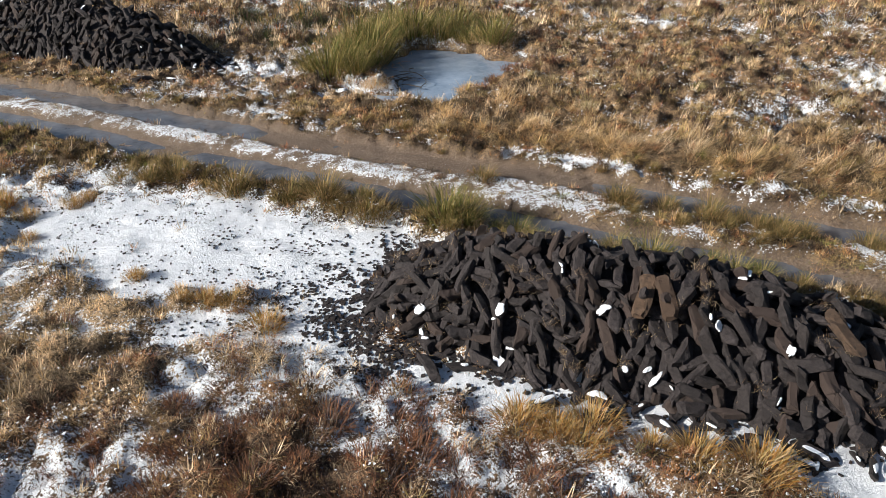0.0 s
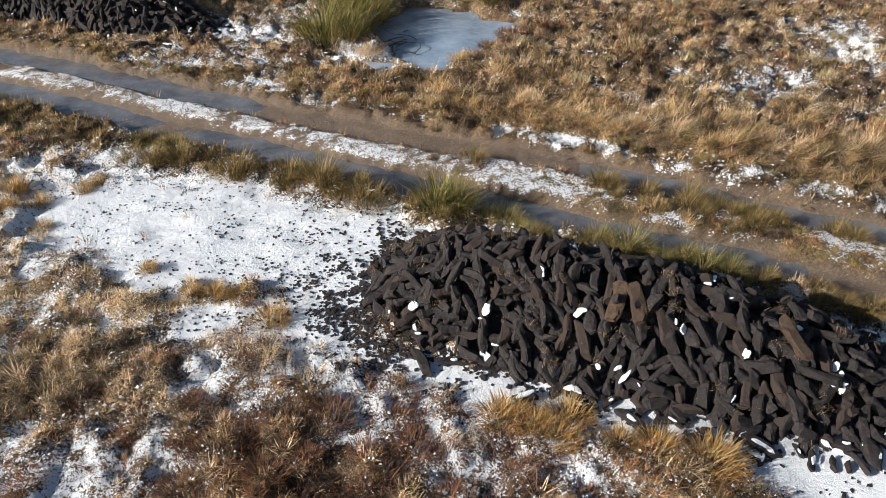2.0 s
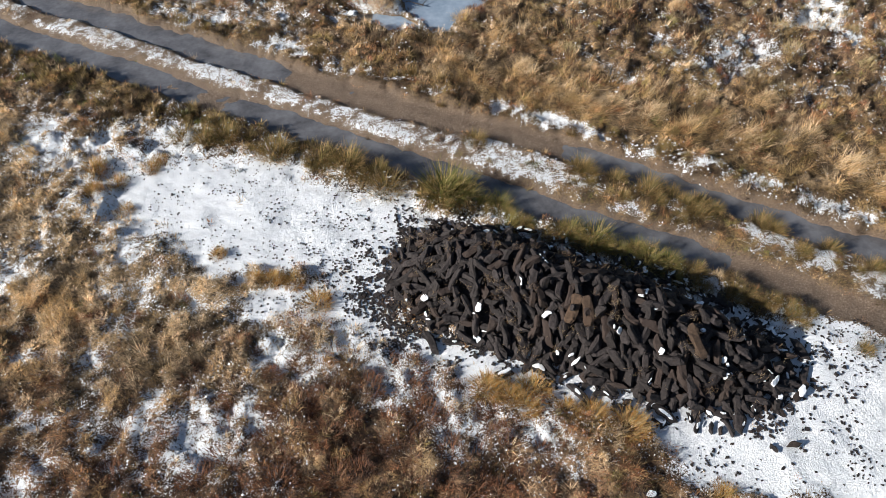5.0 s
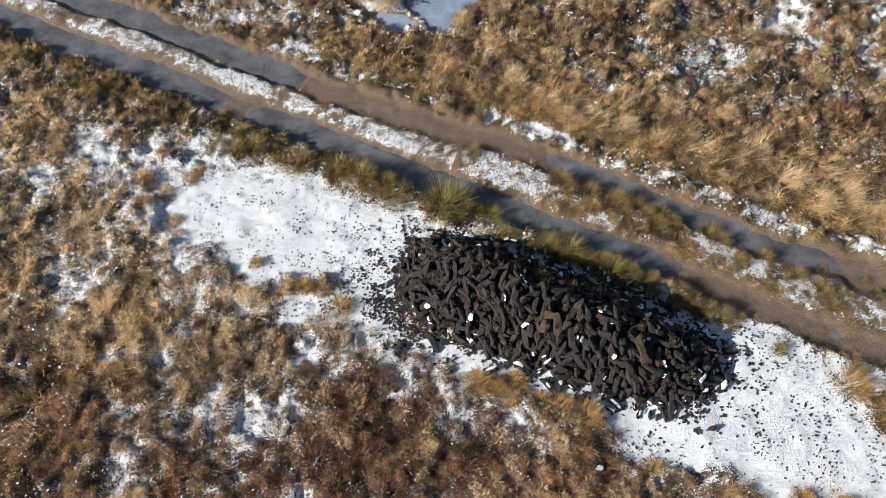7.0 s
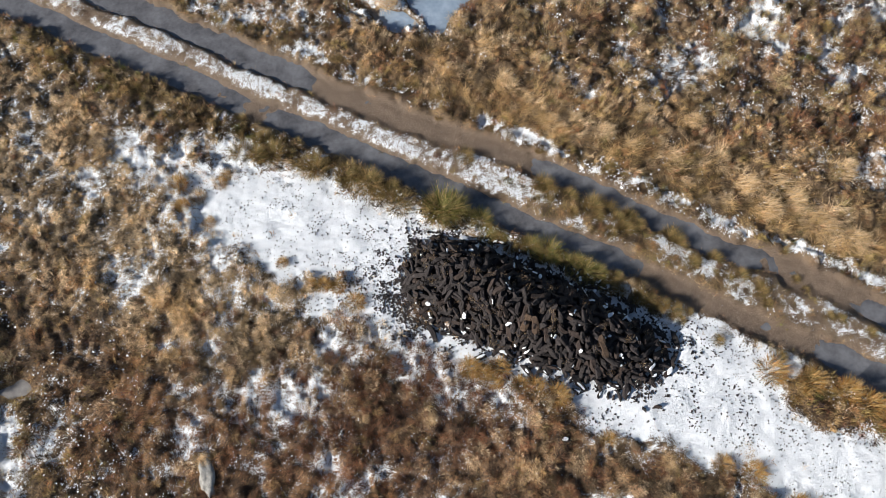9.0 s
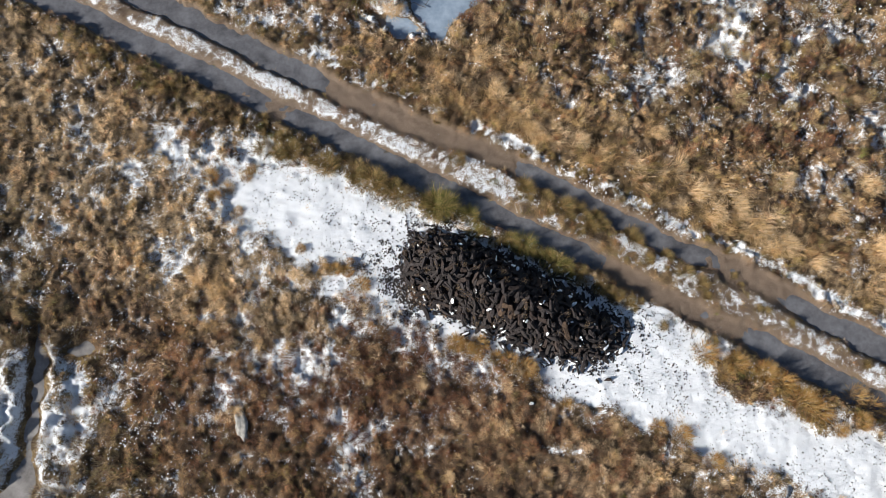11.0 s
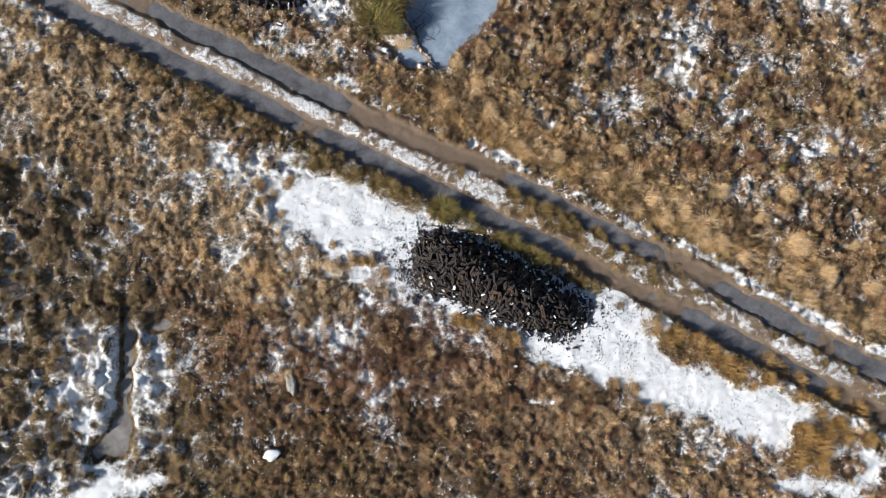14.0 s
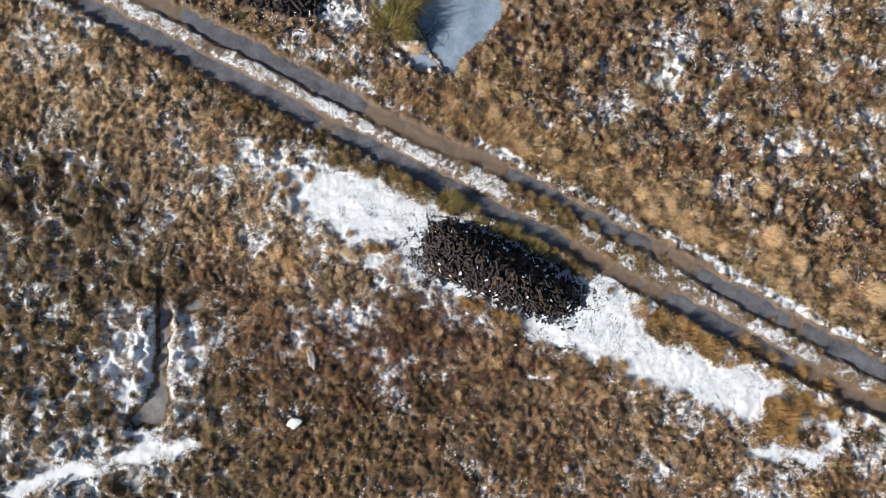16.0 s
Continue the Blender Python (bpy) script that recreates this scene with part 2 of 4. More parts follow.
        c = c + (0.24 - 0.9 * (f.tuft - 0.45)) * edge + 0.30 * edge2 + 0.4 * edge3
        c = np.minimum(c, 0.56 + drift)
        c = np.maximum(c, smooth(-0.42, 0.30, f.core) * (0.60 + 0.52 * fbm(x, y, 0.40, 4, 63)))
        trodden = 0.45 * blob(x, y, 7.6, -1.6, 0.5, 0.35) + 0.45 * blob(x, y, 8.5, -2.4, 0.55, 0.3) + 0.3 * blob(x, y, 4.8, -2.0, 0.3, 0.2) + 0.4 * blob(x, y, 13.4, -6.4, 0.7, 0.35, 20) + 0.35 * blob(x, y, -13.5, -6.9, 0.7, 0.5)
        u, v = stack_uv(x, y, STACK)
        crumbly = np.exp(-np.clip(f.rs - 1.0, 0, None) * 3.2) * smooth(-0.8, -2.6, u)
        c = c - trodden - 0.12 * crumbly
        c = c * (1 - f.rut) * (1 - smooth(-0.2, 0.05, f.pool))
        return np.clip(c * (1 - f.away) + 0.33 * f.away, 0, 1)


def ground_z(x, y):
    a, b = np.atleast_1d(np.asarray(x, float)), np.atleast_1d(np.asarray(y, float))
    z = Fields(a, b).height()
    return z if np.ndim(x) else float(z[0])


# ---------------------------------------------------------------- plant colours
STRAW, PALE, OLIVE, RUSSET, BROWN, DARK, GREEN = (np.array(c) for c in (
    (0.60, 0.415, 0.205), (0.80, 0.62, 0.41), (0.34, 0.255, 0.100), (0.35, 0.150, 0.078), (0.44, 0.240, 0.115), (0.090, 0.058, 0.047), (0.20, 0.20, 0.055)))


def near_side(f):
    return smooth(-1.0, -2.0, f.dl)


def plant_weights(f):
    """How much each of the seven plant colours has of the ground at these places, and how mottled it is."""
    x, y = f.x, f.y
    a, b, c = fbm(x, y, 0.5, 4, 71), fbm(x, y, 2.2, 2, 75), fbm(x, y, 0.3, 3, 79)
    w = np.zeros((7, len(x)))
    pale = 1.5 * blob(x, y, -9.5, 4.3, 9.5, 1.5, -35) * near_side(f) + 0.7 * blob(x, y, -5.4, 0.9, 3.0, 1.2, -25) + 0.9 * blob(x, y, -15.5, 8.5, 4, 1.8, -20) + 0.35 * blob(x, y, 6, -4.5, 5, 1.5, -25)
    olive = blob(x, y, -3.0, -6.0, 4.5, 2.4) + 0.8 * blob(x, y, -6.5, 6.8, 5.5, 0.9, -27)
    dull = blob(x, y, 4.5, -6.2, 4.5, 2.0)
    verge = np.exp(-((f.dl + 0.8) / 0.45) ** 2) + f.mid * smooth(0.5, 2.0, x) + 0.7 * np.exp(-((f.du - 0.75) / 0.3) ** 2)
    near = smooth(-1.0, -2.0, f.dl)
    w[0] = 0.22 + 0.4 * f.field + 0.7 * f.straw + 0.30 * smooth(0.5, 0.65, b) * near + 0.30 * verge + 1.7 * pale
    w[1] = 0.09 + 0.9 * f.straw * smooth(0.40, 0.6, a) + 0.25 * smooth(0.55, 0.7, a) + 3.4 * pale + 0.18 * f.field
    w[2] = 0.18 + 0.75 * verge + 1.2 * f.bog + 0.80 * olive + 0.30 * f.field * smooth(0.45, 0.6, b)
    w[3] = 0.22 * smooth(0.4, 0.6, c) + 0.65 * blob(x, y, 2.6, -3.2, 3.0, 1.4, -20) + 0.6 * blob(x, y, -0.4, -1.4, 1.4, 1.0) + 0.55 * f.field * smooth(0.42, 0.58, a) + 0.3 * blob(x, y, 9, -6, 4, 1.5, -30)
    front = 1.2 * blob(x, y, -2.4, -1.9, 4.6, 2.3, -12)
    w[3] += 0.75 * front
    w[:2] *= np.clip(1 - 0.66 * front, 0.1, 1)
    w[2] *= np.clip(1 - 0.5 * front, 0.1, 1)
    w[4] = 0.42 + 0.15 * near + 0.3 * dull + 0.6 * front
    w[5] = 0.20 + 0.15 * f.field + 0.50 * f.bog + 0.45 * smooth(0.5, 0.65, c) + 0.55 * dull + 0.4 * olive + 0.22 * f.field + 0.9 * front
    w[6] = 0.02 + 0.12 * verge + 0.1 * f.bog
    w[5] = (w[5] + 0.12 + 1.3 * blob(x, y, -1.4, -1.2, 1.7, 1.0, -15)) * (1 - 0.7 * f.straw)
    w[1] += 0.5 * blob(x, y, -4.0, 11.5, 7.0, 3.0) + 0.4 * smooth(11, 15, y)
    w[4] *= 1 - 0.5 * f.bog
    w[3:6] *= 1 - 0.5 * np.clip(pale, 0, 1)
    mottle = 0.92 * (0.58 + 0.84 * f.own) * np.clip(1.0 + 2.3 * (fbm(x, y, 0.42, 3, 83) - 0.5) + 2.2 * (fbm(x, y, 0.13, 2, 87) - 0.5), 0.25, 1.9)
    return w / w.sum(0), mottle


def plant_tint(f, n):
    """Colours of n plants at their places: by the kind of ground they grow on, mottled."""
    w, mottle = plant_weights(f)
    dice = np.where(rng.random(n) < 0.55, (f.own * 13.7) % 1.0, rng.random(n))          # most plants of a tussock are of one kind
    pick = (np.cumsum(w, 0) < dice).sum(0).clip(0, 6)
    tint = np.stack([STRAW, PALE, OLIVE, RUSSET, BROWN, DARK, GREEN])[pick]
    return tint * np.minimum((0.40 + 1.1 * rng.random(n)) * mottle, 1.25)[:, None], pick


def litter(f):
    """The colour of the dead leaves that cover the ground."""
    w, mottle = plant_weights(f)
    out = (w.T @ np.stack([STRAW, PALE, OLIVE, RUSSET, BROWN, DARK, GREEN])) * np.clip(mottle, 0.4, 1.5)[:, None] * 0.80
    return out * (1 - f.away)[:, None] + np.array((0.20, 0.145, 0.085)) * f.away[:, None]


# ---------------------------------------------------------------- materials
def nodes(name):
    m = bpy.data.materials.new(name)
    m.use_nodes = True
    t = m.node_tree
    return m, t, t.nodes, t.links, t.nodes["Principled BSDF"]


def mix_rgb(t, fac, a, b):
    n = t.nodes.new("ShaderNodeMix")
    n.data_type = "RGBA"
    for sock, v in ((n.inputs[0], fac), (n.inputs[6], a), (n.inputs[7], b)):
        if isinstance(v, bpy.types.NodeSocket):
            t.links.new(v, sock)
        else:
            sock.default_value = v if not isinstance(v, tuple) else (*v, 1)
    return n.outputs[2]


def math_node(t, op, a, b=0.0, c=0.0, clamp=False):
    n = t.nodes.new("ShaderNodeMath")
    n.operation, n.use_clamp = op, clamp
    for sock, v in zip(n.inputs, (a, b, c)):
        if isinstance(v, bpy.types.NodeSocket):
            t.links.new(v, sock)
        else:
            sock.default_value = v
    return n.outputs[0]


def noise_node(t, vec, scale, detail=4.0, rough=0.55):
    n = t.nodes.new("ShaderNodeTexNoise")
    n.inputs["Scale"].default_value, n.inputs["Detail"].default_value, n.inputs["Roughness"].default_value = scale, detail, rough
    t.links.new(vec, n.inputs["Vector"])
    return n.outputs["Fac"]


def ramp(t, fac, *stops):
    n = t.nodes.new("ShaderNodeValToRGB")
    e = n.color_ramp.elements
    while len(e) < len(stops):
        e.new(0.5)
    for el, (p, c) in zip(e, stops):
        el.position, el.color = p, (*c, 1)
    t.links.new(fac, n.inputs[0])
    return n.outputs[0]


def attribute(t, name):
    n = t.nodes.new("ShaderNodeAttribute")
    n.attribute_name = name
    return n


def coords(t, kind="Object"):
    return t.nodes.new("ShaderNodeTexCoord").outputs[kind]


def bump(t, height, strength, distance, bsdf):
    n = t.nodes.new("ShaderNodeBump")
    n.inputs["Strength"].default_value, n.inputs["Distance"].default_value = strength, distance
    t.links.new(height, n.inputs["Height"])
    t.links.new(n.outputs[0], bsdf.inputs["Normal"])


def ground_material():
    m, t, ns, ln, b = nodes("moor_ground")
    p = coords(t)
    fine, mid, broad, grit = noise_node(t, p, 38, 4), noise_node(t, p, 7, 6, 0.65), noise_node(t, p, 0.9, 3), noise_node(t, p, 110, 3)
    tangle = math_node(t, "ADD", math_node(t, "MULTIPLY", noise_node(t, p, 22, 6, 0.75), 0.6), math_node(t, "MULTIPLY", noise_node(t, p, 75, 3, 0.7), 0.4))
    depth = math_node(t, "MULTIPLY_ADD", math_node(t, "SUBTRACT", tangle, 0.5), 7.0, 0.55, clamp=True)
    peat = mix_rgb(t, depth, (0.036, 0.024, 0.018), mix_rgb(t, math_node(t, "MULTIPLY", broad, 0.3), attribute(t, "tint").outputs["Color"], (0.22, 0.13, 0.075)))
    mud = ramp(t, fine, (0.30, (0.11, 0.080, 0.060)), (0.52, (0.20, 0.152, 0.118)), (0.72, (0.42, 0.34, 0.27)))
    mud = mix_rgb(t, math_node(t, "MULTIPLY", mid, 0.35), mud, (0.21, 0.125, 0.07))
    soil = mix_rgb(t, attribute(t, "track").outputs["Fac"], peat, mud)
    wet = attribute(t, "wet").outputs["Fac"]
    soil = mix_rgb(t, math_node(t, "MULTIPLY", wet, 0.4), soil, (0.10, 0.08, 0.065))
    snow_noise = math_node(t, "ADD", math_node(t, "MULTIPLY", noise_node(t, p, 9, 5, 0.75), 0.45), math_node(t, "MULTIPLY", noise_node(t, p, 38, 3, 0.7), 0.55))
    spread = math_node(t, "MULTIPLY_ADD", math_node(t, "SUBTRACT", snow_noise, 0.5), 3.4, 0.5)
    cover = math_node(t, "SUBTRACT", math_node(t, "MULTIPLY_ADD", attribute(t, "snow").outputs["Fac"], 1.36, -0.10), spread)
    fac = math_node(t, "MULTIPLY_ADD", cover, 10.0, 0.5, clamp=True)
    snow = mix_rgb(t, mid, (0.79, 0.84, 0.92), (0.88, 0.91, 0.95))
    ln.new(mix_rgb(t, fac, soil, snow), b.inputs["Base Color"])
    r = math_node(t, "SUBTRACT", 0.88, math_node(t, "MULTIPLY", wet, 0.5))
    ln.new(r, b.inputs["Roughness"])
    b.inputs["Specular IOR Level"].default_value = 0.3
    h = math_node(t, "ADD", math_node(t, "MULTIPLY", mid, 1.0), math_node(t, "MULTIPLY", fine, 0.35))
    h = math_node(t, "ADD", h, math_node(t, "MULTIPLY", grit, 0.15))
    h = math_node(t, "ADD", h, math_node(t, "MULTIPLY", tangle, 1.2))
    h = math_node(t, "ADD", h, math_node(t, "MULTIPLY", fac, 0.35))
    h = math_node(t, "MULTIPLY", h, math_node(t, "MULTIPLY_ADD", fac, -0.25, 1.0))
    bump(t, h, 0.9, 0.06, b)
    return m


def ice_material(name, tint, milky, rough):
    m, t, ns, ln, b = nodes(name)
    p = coords(t)
    a, c = noise_node(t, p, 1.4, 5, 0.6), noise_node(t, p, 9, 5, 0.6)
    f = math_node(t, "ADD", math_node(t, "MULTIPLY", a, 0.75), math_node(t, "MULTIPLY", c, 0.25))
    ln.new(ramp(t, f, (0.34, tint), (0.66, milky)), b.inputs["Base Color"])
    ln.new(math_node(t, "MULTIPLY_ADD", a, 0.22, rough - 0.08), b.inputs["Roughness"])
    b.inputs["IOR"].default_value = 1.5
    bump(t, c, 0.10, 0.01, b)
    return m


def peat_material(name, dark, light, warm):
    m, t, ns, ln, b = nodes(name)
    p = coords(t)
    info = t.nodes.new("ShaderNodeObjectInfo").outputs["Random"]
    isle = t.nodes.new("ShaderNodeNewGeometry").outputs["Random Per Island"]
    rnd = math_node(t, "FRACT", math_node(t, "ADD", info, math_node(t, "MULTIPLY", isle, 3.7)))
    a, c = noise_node(t, p, 24, 6, 0.7), noise_node(t, p, 95, 4, 0.65)
    col = mix_rgb(t, math_node(t, "MULTIPLY_ADD", a, 2.6, -0.85, clamp=True), dark, light)
    col = mix_rgb(t, math_node(t, "GREATER_THAN", rnd, 0.80), col, warm)
    col = mix_rgb(t, math_node(t, "MULTIPLY", math_node(t, "GREATER_THAN", c, 0.60), 0.3), col, (0.085, 0.06, 0.04))
    col = mix_rgb(t, math_node(t, "MULTIPLY", rnd, 0.65), col, (0.010, 0.0085, 0.008))
    ln.new(col, b.inputs["Base Color"])
    b.inputs["Roughness"].default_value = 0.8
    b.inputs["Specular IOR Level"].default_value = 0.35
    bump(t, math_node(t, "ADD", a, math_node(t, "MULTIPLY", c, 0.4)), 0.9, 0.02, b)
    return m


def snow_material():
    m, t, ns, ln, b = nodes("snow")
    p = coords(t)
    n = noise_node(t, p, 30, 4)
    ln.new(mix_rgb(t, n, (0.79, 0.84, 0.92), (0.88, 0.91, 0.95)), b.inputs["Base Color"])
    b.inputs["Roughness"].default_value = 0.75
    bump(t, n, 0.5, 0.015, b)
    return m


def plant_material(name):
    """Blades and twigs: their colour is the mesh's own tint, partly letting light through."""
    m, t, ns, ln, b = nodes(name)
    tint = attribute(t, "tint").outputs["Color"]
    ln.new(tint, b.inputs["Base Color"])
    b.inputs["Roughness"].default_value = 0.6
    b.inputs["Specular IOR Level"].default_value = 0.25
    tr = ns.new("ShaderNodeBsdfTranslucent")
    ln.new(tint, tr.inputs["Color"])
    mx = ns.new("ShaderNodeMixShader")
    mx.inputs[0].default_value = 0.34
    ln.new(b.outputs[0], mx.inputs[1])
    ln.new(tr.outputs[0], mx.inputs[2])
    ln.new(mx.outputs[0], ns["Material Output"].inputs["Surface"])
    return m


def stone_material():
    m, t, ns, ln, b = nodes("grey_stone")
    p = coords(t)
    n = noise_node(t, p, 9, 6, 0.6)
    ln.new(ramp(t, n, (0.3, (0.16, 0.155, 0.15)), (0.7, (0.40, 0.39, 0.37))), b.inputs["Base Color"])
    b.inputs["Roughness"].default_value = 0.85
    bump(t, n, 0.7, 0.03, b)
    return m


def wood_material(name, dark, light):
    m, t, ns, ln, b = nodes(name)
    n = noise_node(t, coords(t), 14, 5, 0.6)
    ln.new(ramp(t, n, (0.3, dark), (0.7, light)), b.inputs["Base Color"])
    b.inputs["Roughness"].default_value = 0.75
    bump(t, n, 0.5, 0.01, b)
    return m


M_GROUND = ground_material()
M_RUT_ICE = ice_material("rut_ice", (0.072, 0.072, 0.080), (0.18, 0.185, 0.205), 0.05)
M_POOL_ICE = ice_material("pool_ice", (0.17, 0.235, 0.32), (0.34, 0.42, 0.53), 0.08)
M_PUDDLE_ICE = ice_material("puddle_ice", (0.13, 0.12, 0.115), (0.30, 0.29, 0.285), 0.2)
M_PEAT = peat_material("dry_peat", (0.0115, 0.0097, 0.011), (0.064, 0.053, 0.055), (0.084, 0.057, 0.049))
M_PEAT_BROWN = peat_material("brown_peat", (0.05, 0.032, 0.022), (0.17, 0.105, 0.066), (0.14, 0.085, 0.055))
M_SNOW = snow_material()
M_PLANT = plant_material("dry_plants")
M_STONE = stone_material()
M_TWIG = wood_material("dead_twigs", (0.03, 0.024, 0.02), (0.10, 0.08, 0.06))
M_BOARD = wood_material("weathered_board", (0.45, 0.42, 0.38), (0.70, 0.67, 0.62))


# ---------------------------------------------------------------- mesh helpers
def array_mesh(name, verts, loops, starts, material, smooth_faces=False, **fields):
    """A mesh from arrays: places, corner indices and where each face starts among them."""
    me = bpy.data.meshes.new(name)
    me.vertices.add(len(verts))
    me.vertices.foreach_set("co", np.ascontiguousarray(verts, np.float32).ravel())
    me.loops.add(len(loops))
    me.loops.foreach_set("vertex_index", np.ascontiguousarray(loops, np.int32))
    me.polygons.add(len(starts))
    me.polygons.foreach_set("loop_start", np.ascontiguousarray(starts, np.int32))
    me.polygons.foreach_set("use_smooth", np.full(len(starts), smooth_faces))
    for key, values in fields.items():
        if values.ndim == 1:
            me.attributes.new(key, "FLOAT", "POINT").data.foreach_set("value", values.astype(np.float32))
        else:
            full = np.ones((len(values), 4), np.float32)
            full[:, :3] = values
            me.attributes.new(key, "FLOAT_COLOR", "POINT").data.foreach_set("color", full.ravel())
    me.materials.append(material)
    me.update(calc_edges=True)
    return me


def part(name, me, parent=None, m=None, label=""):
    """Links a mesh as one object under a thing or a part."""
    if isinstance(me, bmesh.types.BMesh):
        raise TypeError
    ob = new(name, me)
    if parent is not None:
        ob.parent = parent
    if m is not None:
        ob.matrix_basis = m
    return tagged(ob, label) if label else ob


def blades(base, azim, length, lean, curl, width, tint):
    """Bent, tapered blades: verts, corners, face starts and colours."""
    n = len(base)
    d = np.stack([np.cos(azim), np.sin(azim), np.zeros(n)], 1)
    side = np.stack([-np.sin(azim), np.cos(azim), np.zeros(n)], 1)
    up = np.array([0, 0, 1.0])

    def along(s, ang):
        return d * (np.sin(ang) * s)[:, None] + up * (np.cos(ang) * s)[:, None]
    p1 = base + along(length * 0.55, lean)
    p2 = p1 + along(length * 0.45, lean + curl)
    w = (side * width[:, None]) * 0.5
    v = np.stack([base - w, base + w, p1 - 0.8 * w, p1 + 0.8 * w, p2], 1).reshape(-1, 3)
    k = np.arange(n)[:, None] * 5
    loops = (k + np.array([0, 1, 3, 2, 2, 3, 4])).ravel()
    starts = (np.arange(n)[:, None] * 7 + np.array([0, 4])).ravel()
    return v, loops, starts, np.repeat(tint, 5, 0)


def short_blade_mesh(name, base, azim, length, lean, width, tint):
    """Short straight blades, one tapered face each."""
    n = len(base)
    tip = base + np.stack([np.cos(azim) * np.sin(lean), np.sin(azim) * np.sin(lean), np.cos(lean)], 1) * length[:, None]
    w = np.stack([-np.sin(azim), np.cos(azim), np.zeros(n)], 1) * width[:, None] * 0.5
    v = np.stack([base - w, base + w, tip], 1).reshape(-1, 3)
    return array_mesh(name, v, np.arange(3 * n), np.arange(n) * 3, M_PLANT, tint=np.repeat(tint, 3, 0))


def blade_mesh(name, *args):
    v, l, s, c = blades(*args)
    return array_mesh(name, v, l, s, M_PLANT, tint=c)


def bm_mesh(name, bm, material, smooth_faces=True):
    me = bpy.data.meshes.new(name)
    for f in bm.faces:
        f.smooth = smooth_faces
    bm.to_mesh(me)
    bm.free()
    me.materials.append(material)
    return me


def lump_mesh(name, material, size, seed, rough=0.25, sub=2):
    """A rounded, uneven lump resting on z = 0 (stone, snow cap)."""
    bm = bmesh.new()
    bmesh.ops.create_icosphere(bm, subdivisions=sub, radius=1.0)
    for v in bm.verts:
        k = 1 + rough * noise.noise(v.co * 1.6 + Vector((seed * 3.1, 0, 0))) + rough * 0.5 * noise.noise(v.co * 4 + Vector((0, seed * 2.3, 0)))
        v.co = Vector((v.co.x * size[0] * k, v.co.y * size[1] * k, max(v.co.z, -0.35) * size[2] * k))
    return bm_mesh(name, bm, material)


def sod_mesh(name, seed, material, length=0.40, wide=0.125, thick=0.10):
    """A cut sod of turf: a bent, uneven bar with worn edges and broken ends, its length along x."""
    r = random.Random(seed)
    bend, twist, sag = r.uniform(-0.05, 0.05) * length * 2.5, r.uniform(-0.5, 0.5), r.uniform(-0.03, 0.03)
    taper, skew = r.uniform(-0.3, 0.3), (r.uniform(-0.05, 0.05), r.uniform(-0.05, 0.05))
    rings, sides = (-0.5, -0.41, -0.16, 0.14, 0.40, 0.5), 8
    shape = [(1, 0.52), (0.66, 1), (-0.66, 1), (-1, 0.52), (-1, -0.52), (-0.66, -1), (0.66, -1), (1, -0.52)]
    verts, faces = [], []
    for i, s in enumerate(rings):
        full = r.uniform(0.60, 0.85) if i in (0, len(rings) - 1) else 1.0 + r.uniform(-0.16, 0.12)
        full *= 1 + taper * s
        a = twist * s
        for cy, cz in shape:
            q = Vector((s * length * 14, cy * 1.3, cz * 1.3)) + Vector((seed * 1.7, 0, 0))
            k = 1 + 0.35 * noise.noise(q)
            yy, zz = cy * wide / 2 * full * k * r.uniform(0.88, 1.1), cz * thick / 2 * full * k * r.uniform(0.85, 1.1)
            x = s * length + r.uniform(-0.012, 0.012) + (cy * skew[0] + cz * skew[1]) * (abs(s) > 0.39)
            verts.append((x, yy * math.cos(a) - zz * math.sin(a) + bend * (1 - 4 * s * s),
                          yy * math.sin(a) + zz * math.cos(a) + sag * (1 - 4 * s * s)))
    for i in range(len(rings) - 1):
        for k in range(sides):
            j = (k + 1) % sides
            faces.append((i * sides + k, i * sides + j, (i + 1) * sides + j, (i + 1) * sides + k))
    faces.append(tuple(range(sides)))
    faces.append(tuple(reversed(range((len(rings) - 1) * sides, len(rings) * sides))))
    me = bpy.data.meshes.new(name)
    me.from_pydata(verts, [], [tuple(reversed(f)) for f in faces])
    me.materials.append(material)
    me.update()
    return me


def snow_cap_mesh(name, seed, long=0.09, wide=0.03):
    """A thin crust of snow of ragged outline, lying along x."""
    r = random.Random(seed)
    n, verts = 14, []
    out = [r.uniform(0.25, 1.5) for _ in range(n)]
    out = [(out[i - 1] + 1.4 * out[i] + out[(i + 1) % n]) / 3.4 for i in range(n)]
    for h, k in ((-0.012, 1.0), (0.001, 0.9), (0.004, 0.5)):
        for i in range(n):
            a = 2 * math.pi * i / n
            q = out[i] * k
            verts.append((long * q * math.cos(a), wide * q * math.sin(a), h + r.uniform(-0.003, 0.003)))
    faces = [(l * n + i, l * n + (i + 1) % n, (l + 1) * n + (i + 1) % n, (l + 1) * n + i) for l in (0, 1) for i in range(n)]
    faces.append(tuple(range(2 * n, 3 * n)))
    me = bpy.data.meshes.new(name)
    me.from_pydata(verts, [], faces)
    me.materials.append(M_SNOW)
    me.update()
    return me


# ---------------------------------------------------------------- the ground
def axis(lo, hi, step, far):
    core = np.arange(lo, hi + step / 2, step)
    grow = np.cumsum(0.12 * 1.42 ** np.arange(24))
    grow = grow[grow < far]
    return np.concatenate([lo - grow[::-1], core, hi + grow])


